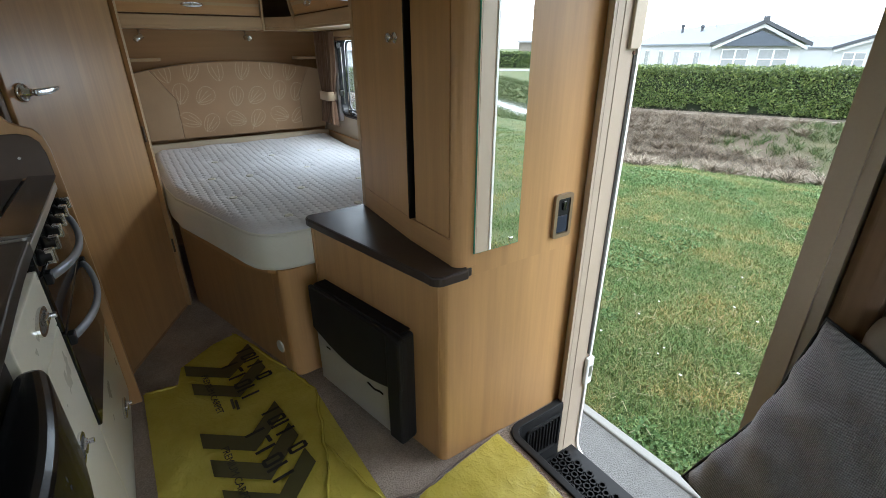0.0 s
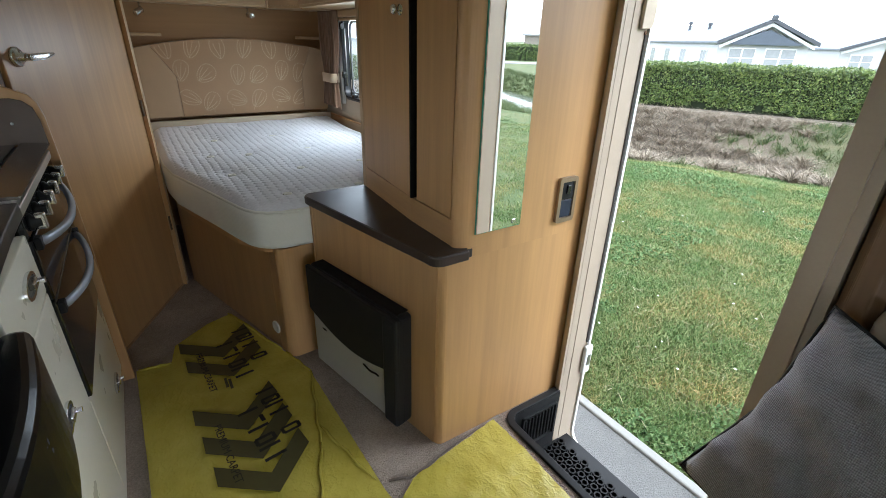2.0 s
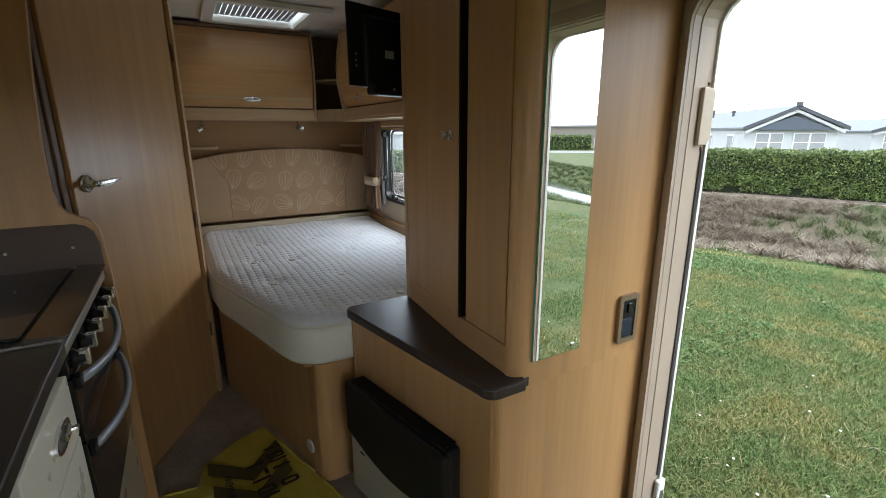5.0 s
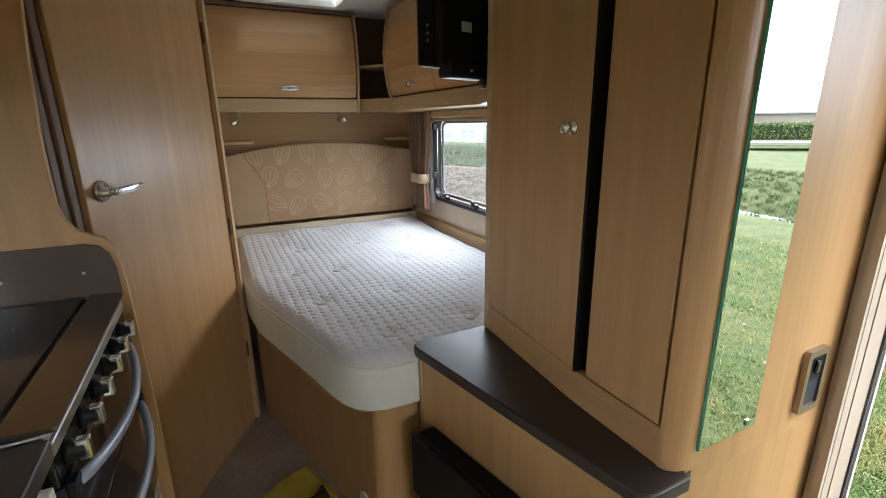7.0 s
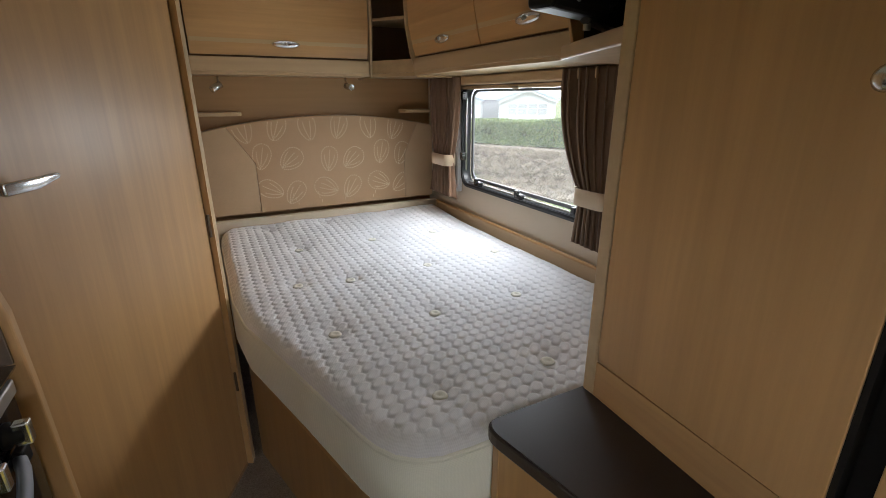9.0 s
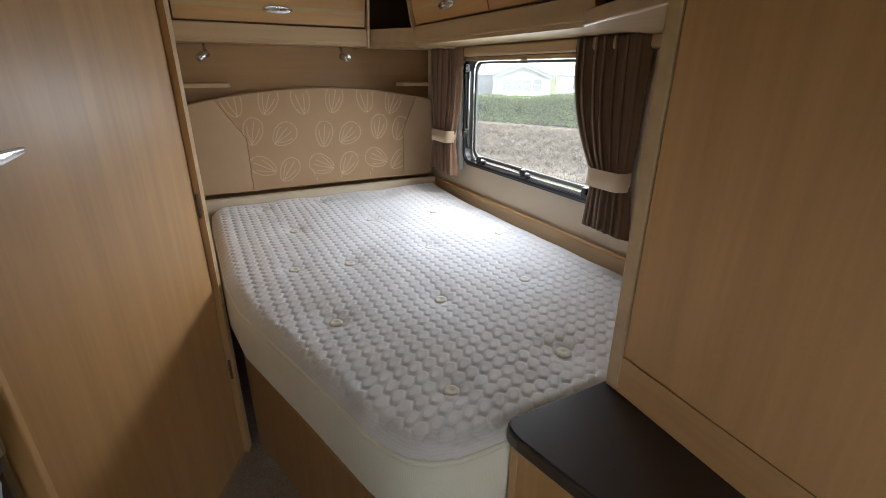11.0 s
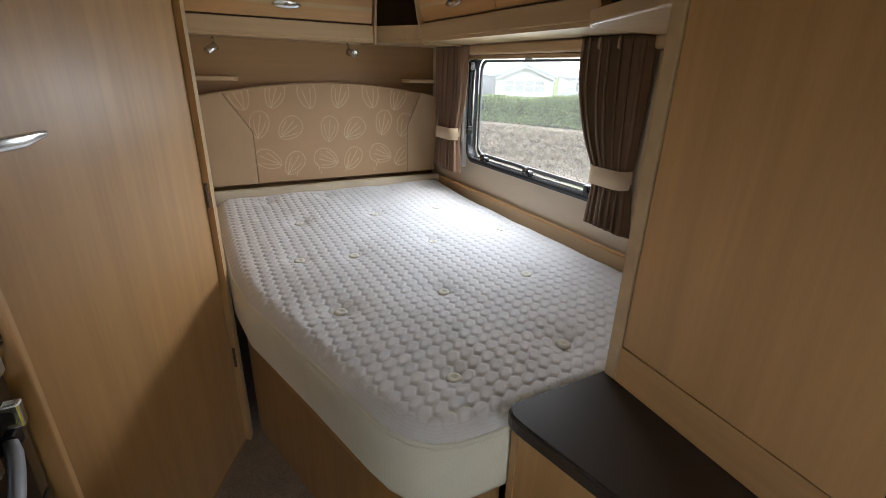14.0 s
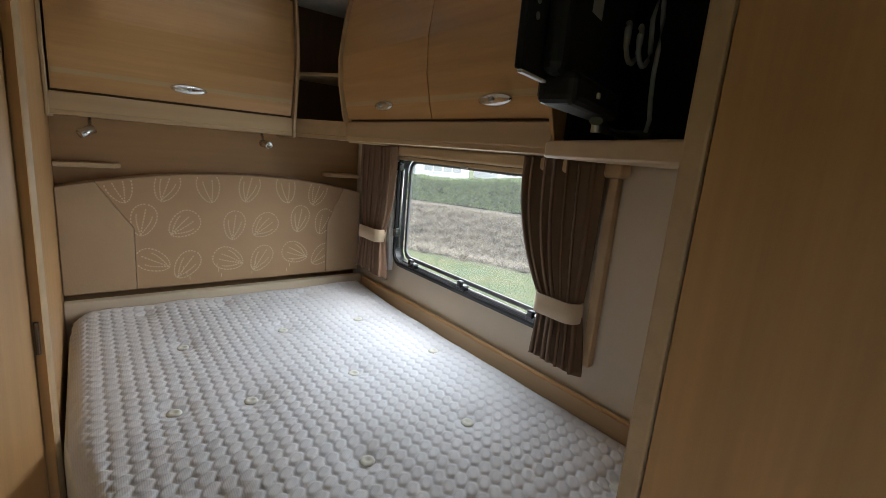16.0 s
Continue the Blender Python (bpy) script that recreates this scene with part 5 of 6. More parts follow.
def printed_strokes(cells, x, y, high, step, turn):
    """Heavy black strokes run along a line."""
    for k, c in enumerate(cells):
        b = bmesh.new()
        for u0, u1, v0, v1 in STROKES.get(c, ()):
            joined(b, box(k * step + u0 * step, k * step + u1 * step, v0 * high, v1 * high, 0, 0.0007))
        if len(b.verts):
            part("printed_bar", turned(b, pose(x, y, FZ + 0.0009, 0, 0, turn)), M_BARS, film)
        else:
            b.free()


for wy in (0.0, 0.448):
    printed_strokes("ioii o", -0.018, 1.708 + wy, 0.066, 0.043, -82)
    printed_strokes("ihioii", -0.094, 1.632 + wy, 0.068, 0.048, -82)
    printed_words("PREMIUM CARPET", -0.172, 1.620 + wy, 0.034, -86)
for k in range(4):
    part("printed_mark", box(-0.10 + 0.013 * (k % 2), -0.090 + 0.013 * (k % 2), 1.825 - 0.014 * k, 1.856 - 0.014 * k, FZ, FZ + 0.0006), M_PRINT, film)
for x0, y0, x1, y1 in ((0.198, 1.73, 0.11, 1.37), (0.11, 1.37, 0.0, 1.05), (0.15, 1.90, 0.198, 1.73), (0.13, 1.45, 0.2, 1.15), (-0.37, 2.08, -0.26, 2.066), (0.2, 1.03, 0.15, 0.8), (0.0, 2.33, 0.14, 1.93)):
    pth = [(x0 + (x1 - x0) * t / 8 + 0.004 * math.sin(t * 1.9), y0 + (y1 - y0) * t / 8 + 0.003 * math.cos(t * 2.3), 0.0095) for t in range(9)]
    part("crease", tube(pth, [0.003, 0.005, 0.006, 0.005, 0.006, 0.005, 0.006, 0.004, 0.002], 6, False, 0.9), M_FILM, film, "", True)
bind = [(0.235, 1.13), (0.30, 1.108), (0.36, 1.112), (0.41, 1.128), (0.47, 1.138), (0.62, 1.155), (0.685, 1.158)]
solo("carpet_binding", tube([(x, y, 0.006) for x, y in bind], 0.005, 8, False, 0.6), M_BIND, "pale bound edge of the carpet", "carpet edge", smooth=True)

# ---- outdoors ----
GZ = -0.58
NU, SU = Vector((0.904, 0.428, 0)), Vector((-0.428, 0.904, 0))


def smooth01(t):
    t = max(0.0, min(1.0, t))
    return t * t * (3 - 2 * t)


def lawn_edge(s):
    return 8.74 - 4.3 * smooth01((-s - 4) / 9.0)


def bank_top(s):
    return 14.9 - 5.6 * smooth01((-s - 5) / 20.0)


def ground_z(n, s):
    """Lawn, ditch with its far bank, then level ground that sinks slowly away."""
    e, b = lawn_edge(s), bank_top(s)
    if n < e:
        z = GZ - 0.10 * smooth01((n - e + 1.2) / 1.2)
    elif n < b:
        t = (n - e) / (b - e)
        z = GZ - 0.10 - 0.75 * math.sin(math.pi * min(1, t * 1.55) ** 0.8 * 0.5) if t < 0.33 else GZ - 0.80 + 0.83 * smooth01((t - 0.36) / 0.6)
    else:
        z = GZ + 0.03
    return z - 0.55 * smooth01((n - 18.5) / 5)


def terrain_material():
    m, n, l, p = base_material("lawn_and_bank")
    v = mapped(n, l, (1, 1, 1))
    at = n.new("ShaderNodeAttribute")
    at.attribute_name = "cover"
    f, s, t = noise_tex(n, l, v, 45, 6, 0.7), noise_tex(n, l, v, 2.2, 6, 0.65), noise_tex(n, l, v, 6, 5)
    grass = mixed(n, l, ramp(n, l, f, [(0.3, (0.030, 0.048, 0.010)), (0.7, (0.082, 0.105, 0.026))]), ramp(n, l, s, [(0.40, (0.038, 0.068, 0.012)), (0.62, (0.135, 0.118, 0.042))]), 0.45)
    dry = mixed(n, l, ramp(n, l, f, [(0.3, (0.05, 0.038, 0.026)), (0.7, (0.14, 0.108, 0.075))]), ramp(n, l, t, [(0.45, (0.115, 0.088, 0.062)), (0.75, (0.05, 0.062, 0.022))]), 0.5)
    l.new(mixed(n, l, grass, dry, at.outputs["Fac"]), p.inputs["Base Color"])
    p.inputs["Roughness"].default_value = 0.95
    bumped(n, l, p, mixed(n, l, f, t, 0.4), 0.8, 0.04)
    return m


def axis_steps(lo, hi, mid0, mid1, fine, coarse):
    r, x = [], lo
    while x < hi:
        r.append(x)
        x += fine if mid0 <= x < mid1 else max(coarse, 0.12 * min(abs(x - mid0), abs(x - mid1)))
    return r + [hi]


ns, ss = axis_steps(-900, 900, -2, 36, 0.45, 1.5), axis_steps(-900, 900, -34, 34, 0.9, 1.5)
bm = bmesh.new()
rows = [[bm.verts.new((NU * n + SU * s).to_tuple()[:2] + (ground_z(n, s) + (0.03 * noise.noise((n * 0.7, s * 0.7, 0)) if -2 < n < 40 else 0),)) for s in ss] for n in ns]
for a, b in zip(rows, rows[1:]):
    for k in range(len(ss) - 1):
        bm.faces.new((a[k], a[k + 1], b[k + 1], b[k]))
ground = part("ground", bm, terrain_material(), None, "", True)
tagged(ground, "mown green lawn running down to a ditch with a dry grassy bank", "ground", kind="structure")
attr = ground.data.attributes.new("cover", "FLOAT", "POINT")
for k, v in enumerate(ground.data.vertices):
    n, s = v.co.x * NU.x + v.co.y * NU.y, v.co.x * SU.x + v.co.y * SU.y
    e, b = lawn_edge(s), bank_top(s)
    dry = smooth01((n - e + 0.3) / 0.5) * (1 - smooth01((n - b - 2.2) / 0.6))
    attr.data[k].value = dry * (1 - 0.85 * smooth01((-s - 6) / 5)) * (1 - 0.7 * smooth01((-s - 0.8) / 1.5))

M_WATER = plain("ditch_water", (0.10, 0.11, 0.09), 0.05, 0, 8, 0.03, 0.1)
solo("ditch_water", prism([tuple((NU * n + SU * s).to_tuple()[:2]) for n, s in ((3.2, -30), (8.0, -30), (7.6, -14), (9.5, -8.5), (7.0, -8.2), (4.4, -12.5))], "z", GZ - 0.62, GZ - 0.55), M_WATER, "still pale water lying in the ditch", "water", kind="structure")

# hardstanding beside the caravan with its kerb
solo("pavement", box(0.2, 1.50, -6, 9, GZ - 0.06, GZ + 0.035), plain("grey_gravel_pad", (0.13, 0.128, 0.124), 0.95, 0, 140, 1.0, 0.35, 0, 0.01), "grey rough concrete pad beside the caravan", "pavement", kind="structure")
for k in range(16):
    solo("kerb_stone", box(1.503, 1.553, -6 + 0.94 * k, -5.07 + 0.94 * k, GZ - 0.05, GZ + 0.05, 0.008), bpy.data.materials["pale_kerb"] if k else plain("pale_kerb", (0.22, 0.217, 0.205), 0.85, 0, 120, 0.5, 0.12), "pale concrete edging stone beside the pad", "kerb", "edging stones")


def scatter(name, material, count, place, blade, label, seed, parent=None):
    """One mesh of many small faces: place(rng) gives a root, blade(root, rng) its verts and faces."""
    rng = random.Random(seed)
    vs, fs = [], []
    for _ in range(count):
        r = place(rng)
        if r is None:
            continue
        v, f = blade(r, rng)
        o = len(vs)
        vs += v
        fs += [tuple(o + i for i in q) for q in f]
    me = bpy.data.meshes.new(name)
    me.from_pydata(vs, [], fs)
    me.materials.append(material)
    ob = new(name, me)
    if parent is not None:
        me.transform(Matrix.Translation(-BASES[parent.name]))
        ob.parent = parent
        ob["kind"] = "stuff"
        if label:
            ob["label"] = label
        return ob
    return tagged(ob, label, "grass" if "hedge" not in name else "hedge", kind="stuff")


def leafy(name, a, b, c, rough=0.75, trans=0.0):
    """Foliage whose tone varies from piece to piece."""
    m, n, l, p = base_material(name)
    g = n.new("ShaderNodeNewGeometry")
    l.new(ramp(n, l, g.outputs["Random Per Island"], [(0.0, a), (0.55, b), (1.0, c)]), p.inputs["Base Color"])
    p.inputs["Roughness"].default_value = rough
    p.inputs["Transmission Weight"].default_value = trans
    return m


M_BLADE = leafy("grass_blades", (0.068, 0.115, 0.026), (0.130, 0.180, 0.052), (0.27, 0.25, 0.12))
gn, gl_ = M_BLADE.node_tree.nodes, M_BLADE.node_tree.links
gp = gn["Principled BSDF"]
tone = gp.inputs["Base Color"].links[0].from_socket
patch = noise_tex(gn, gl_, mapped(gn, gl_, (1, 1, 1)), 1.6, 4, 0.6)
gl_.new(mixed(gn, gl_, tone, ramp(gn, gl_, patch, [(0.34, (0.56, 0.82, 0.58)), (0.5, (0.98, 1.0, 0.92)), (0.66, (1.45, 1.12, 1.0))]), 1.0, "MULTIPLY"), gp.inputs["Base Color"])
M_STRAW = leafy("dry_grass", (0.06, 0.045, 0.03), (0.19, 0.150, 0.108), (0.36, 0.305, 0.225))
M_GREENT = leafy("bank_grass", (0.030, 0.055, 0.011), (0.06, 0.092, 0.021), (0.12, 0.12, 0.042))
M_HEDGE = leafy("hedge_leaves", (0.030, 0.056, 0.012), (0.098, 0.150, 0.034), (0.24, 0.285, 0.085), 0.36)


def grass_blade(h0, h1, w, lean):
    def f(r, rng):
        a, h = rng.uniform(0, 6.283), rng.uniform(h0, h1)
        dx, dy, l_ = math.cos(a), math.sin(a), rng.uniform(0.2, lean) * h
        b = rng.uniform(0, 6.283)
        ox, oy = math.cos(b) * l_, math.sin(b) * l_
        x, y, z = r
        return [(x - dx * w, y - dy * w, z - 0.01), (x + dx * w, y + dy * w, z - 0.01), (x + dx * w * 0.7 + ox * 0.45, y + dy * w * 0.7 + oy * 0.45, z + h * 0.6), (x - dx * w * 0.7 + ox * 0.45, y - dy * w * 0.7 + oy * 0.45, z + h * 0.6), (x + ox, y + oy, z + h)], [(0, 1, 2, 3), (3, 2, 4)]
    return f


def on_lawn(x0, x1, y0, y1):
    def f(rng):
        x, y = x0 + (x1 - x0) * rng.random() ** 1.4, rng.uniform(y0, y1)
        n, s = x * NU.x + y * NU.y, x * SU.x + y * SU.y
        if n > lawn_edge(s) + 0.2 or noise.noise((x * 2.3, y * 2.3, 7)) + 0.6 * noise.noise((x * 9, y * 9, 2)) < rng.uniform(-0.8, 0.35):
            return None
        return x, y, ground_z(n, s) + 0.03 * noise.noise((n * 0.7, s * 0.7, 0))
    return f


def near_lawn(rng):
    """The stretch of lawn straight out from the doorway."""
    x = 1.56 + 7.6 * rng.random() ** 0.85
    y = 0.2 + rng.uniform(0.22, 0.82) * (x + 0.3) + rng.uniform(-0.3, 0.3)
    n, s = x * NU.x + y * NU.y, x * SU.x + y * SU.y
    if n > lawn_edge(s) + 0.15 or noise.noise((x * 2.3, y * 2.3, 7)) + 0.5 * noise.noise((x * 9, y * 9, 2)) < rng.uniform(-1.3, -0.05):
        return None
    return x, y, ground_z(n, s) + 0.03 * noise.noise((n * 0.7, s * 0.7, 0))


scatter("lawn_grass", M_BLADE, 300000, near_lawn, grass_blade(0.010, 0.042, 0.0032, 2.0), "short mown lawn grass with paler patches", 11)
scatter("lawn_grass_far", M_BLADE, 50000, on_lawn(1.56, 9.5, -11, 10), grass_blade(0.015, 0.045, 0.004, 1.5), "short mown lawn grass", 12)
scatter("lawn_grass_side", M_BLADE, 120000, on_lawn(1.56, 7.5, -7.5, 0.6), grass_blade(0.012, 0.042, 0.0042, 1.8), "short mown lawn grass beside the caravan", 13)


def clump_leaf(r, rng):
    """A low broad leaf, nearly flat on the lawn."""
    x, y, z = r
    a, w, t = rng.uniform(0, 6.283), rng.uniform(0.008, 0.016), rng.uniform(0.0, 0.016)
    c, d = math.cos(a), math.sin(a)
    return [(x, y, z + 0.022), (x + c * w - d * w * 0.6, y + d * w + c * w * 0.6, z + 0.030 + t), (x + 2 * c * w, y + 2 * d * w, z + 0.026 + t), (x + c * w + d * w * 0.6, y + d * w - c * w * 0.6, z + 0.028)], [(0, 1, 2, 3)]


def in_clumps(rng):
    r = near_lawn(rng)
    return r if r and noise.noise((r[0] * 0.9, r[1] * 0.9, 3.3)) + 0.4 * noise.noise((r[0] * 4, r[1] * 4, 1.1)) > 0.22 else None


scatter("lawn_weeds", leafy("broad_weed_leaves", (0.045, 0.095, 0.024), (0.085, 0.155, 0.045), (0.15, 0.22, 0.075)), 60000, in_clumps, clump_leaf, "low broad-leaved weeds in the lawn", 14)


def stalk(r, rng):
    """A cut dry stalk lying in the grass."""
    x, y, z = r
    a, ln, w = rng.uniform(0, 6.283), rng.uniform(0.03, 0.11), 0.0018
    c, d = math.cos(a), math.sin(a)
    return [(x - d * w, y + c * w, z + 0.03), (x + d * w, y - c * w, z + 0.03), (x + c * ln + d * w, y + d * ln - c * w, z + 0.042), (x + c * ln - d * w, y + d * ln + c * w, z + 0.042)], [(0, 1, 2, 3)]


scatter("lawn_stalks", leafy("dry_stalks", (0.13, 0.12, 0.06), (0.20, 0.18, 0.10), (0.34, 0.30, 0.19)), 450, near_lawn, stalk, "pale dry cut stalks lying in the lawn", 15)


def on_bank(s0, s1, pick):
    def f(rng):
        s = rng.uniform(s0, s1)
        e, b = lawn_edge(s), bank_top(s)
        n = rng.uniform(e - 0.1, b - 0.15)
        tn_, ts = round(n / 0.42), round(s / 0.42)
        tr = random.Random(tn_ * 977 + ts * 31)
        k = rng.random() ** 1.5
        n, s = n * k + (tn_ * 0.42 + tr.uniform(-0.2, 0.2) + rng.gauss(0, 0.05)) * (1 - k), s * k + (ts * 0.42 + tr.uniform(-0.2, 0.2) + rng.gauss(0, 0.05)) * (1 - k)
        g = noise.noise((n * 0.5, s * 0.4, 4.0)) + 0.35 * noise.noise((n * 2, s * 2, 1.0)) > (-0.1 if s < -1.5 else 0.42)
        g = True if s < -5 else g
        if g != pick:
            return None
        p = NU * n + SU * s
        return p.x, p.y, ground_z(n, s)
    return f


scatter("dry_bank_grass", M_STRAW, 190000, on_bank(-6, 13, False), grass_blade(0.06, 0.22, 0.0068, 3.2), "tangled pale dry grass on the ditch bank", 21)
scatter("green_bank_grass", M_GREENT, 110000, on_bank(-30, 13, True), grass_blade(0.06, 0.20, 0.008, 2.2), "rough green grass on the ditch bank", 22)


def daisy(r, rng):
    x, y, z = r
    k, s = 6, rng.uniform(0.005, 0.009)
    return [(x + s * math.cos(6.283 * i / k), y + s * math.sin(6.283 * i / k), z + 0.045 + 0.003 * (i % 2)) for i in range(k)], [tuple(range(k))]


scatter("lawn_daisies", plain("white_petals", (0.75, 0.75, 0.70), 0.6), 260, on_lawn(2.2, 7.5, -4.5, 6), daisy, "small white daisies scattered over the lawn", 31)["category"] = "flowers"


def hedge(name, n0, n1, s0, s1, height, count, label, seed, leaf_size):
    """A clipped hedge: an uneven core dark with painted inner shade, and many small leaves over it."""
    def taper(s):
        return 1 - 0.26 * smooth01((s - 5) / 5)

    mid = NU * ((n0 + n1) / 2) + SU * ((s0 + s1) / 2)
    zb = ground_z((n0 + n1) / 2, (s0 + s1) / 2)
    h = thing(name, (mid.x, mid.y, zb), label, "hedge")
    bm = bmesh.new()
    k = max(8, int((s1 - s0) / 0.5))
    sec = [(n0 + 0.22, -0.03), (n0 + 0.12, height * 0.6), (n0 + 0.2, height - 0.14), ((n0 + n1) / 2, height - 0.1), (n1 - 0.16, height - 0.14), (n1 - 0.12, -0.03)]
    rows = []
    for i in range(k + 1):
        s = s0 + (s1 - s0) * i / k
        rows.append([bm.verts.new((NU * (a + 0.06 * noise.noise((s, a, z))) + SU * s + Vector((0, 0, ground_z(a, s) + z * taper(s) + 0.07 * noise.noise((s * 0.8, z, seed)))))) for a, z in sec])
    for a, b in zip(rows, rows[1:]):
        for q in range(len(sec) - 1):
            bm.faces.new((a[q], a[q + 1], b[q + 1], b[q]))
    # near-black hull: shade between the leaves put into its colour
    part("core", bm, plain("hedge_shadow_core", (0.018, 0.026, 0.010), 0.95), h, "dark hull with the hedge's inner shade painted in")

    def place(rng):
        s = rng.uniform(s0, s1)
        if rng.random() < 0.68:
            n, z = n0 + 0.12 + rng.uniform(-0.10, 0.10), rng.uniform(0.06, 1) * height
        else:
            n, z = rng.uniform(n0, n1), height + rng.uniform(-0.12, 0.03)
        z += 0.07 * noise.noise((s * 0.8, z, seed)) + 0.05 * noise.noise((s * 2.5, z * 2, 2.0))
        z *= taper(s)
        if z < 0.25 and noise.noise((s * 1.3, 0, 9)) > 0.42:
            return None
        p = NU * (n - 0.05 * noise.noise((s * 2, z * 3, 1))) + SU * s
        return p.x, p.y, ground_z(n, s) + z

    def one(r, rng):
        d = Vector((rng.gauss(0, 1), rng.gauss(0, 1), rng.gauss(0.4, 1))).normalized()
        t = d.cross(Vector((rng.gauss(0, 1), rng.gauss(0, 1), rng.gauss(0, 1)))).normalized()
        s = leaf_size * rng.uniform(0.6, 1.3)
        p = Vector(r)
        return [tuple(p), tuple(p + d * s * 0.5 + t * s * 0.28), tuple(p + d * s), tuple(p + d * s * 0.5 - t * s * 0.28)], [(0, 1, 2, 3)]

    scatter("leaves", M_HEDGE, count, place, one, "glossy green hedge leaves", seed, h)
    bm = bmesh.new()
    rng = random.Random(seed)
    for i in range(int((s1 - s0) / 0.6)):
        s = s0 + 0.6 * i + rng.uniform(-0.1, 0.1)
        p = NU * (n0 + 0.25) + SU * s
        z = ground_z(n0, s)
        joined(bm, tube([(p.x, p.y, z - 0.05), (p.x + rng.uniform(-0.05, 0.05), p.y + rng.uniform(-0.05, 0.05), z + 0.5)], [0.025, 0.015], 5))
    tagged(part("stems", bm, plain("hedge_bark", (0.10, 0.075, 0.05), 0.9), h), kind="stuff")


hedge("garden_hedge", 16.0, 17.3, -9.0, 24.0, 1.24, 190000, "clipped evergreen hedge behind the ditch bank", 5, 0.064)
solo("bank_edging", prism([tuple((NU * n + SU * s).to_tuple()[:2]) for n, s in ((15.0, -8), (15.12, -8), (15.12, 26), (15.0, 26))], "z", GZ - 0.05, GZ + 0.10), plain("grey_timber_edging", (0.24, 0.20, 0.16), 0.9, 0, 30, 0.4, 0.2), "weathered timber edging along the bank's top", "edging", kind="structure")
solo("path", prism([tuple((NU * n + SU * s).to_tuple()[:2]) for n, s in ((15.2, -9), (16.1, -9), (16.1, 26), (15.2, 26))], "z", GZ - 0.05, GZ + 0.045), plain("brown_earth_path", (0.10, 0.082, 0.062), 0.95, 0, 60, 0.8, 0.25), "bare brown earth path before the hedge", "path", kind="structure")

M_SIDING = plain("white_cladding", (0.50, 0.51, 0.52), 0.55, 0, 40, 0.05, 0.03)
M_ROOF = plain("slate_grey_roof", (0.17, 0.19, 0.215), 0.7, 0, 12, 0.3, 0.15)
M_DARKG = plain("house_window_glass", (0.30, 0.31, 0.32), 0.12, 0, 10, 0.0, 0.1)
M_TRIMD = plain("dark_bargeboard", (0.055, 0.06, 0.07), 0.5)


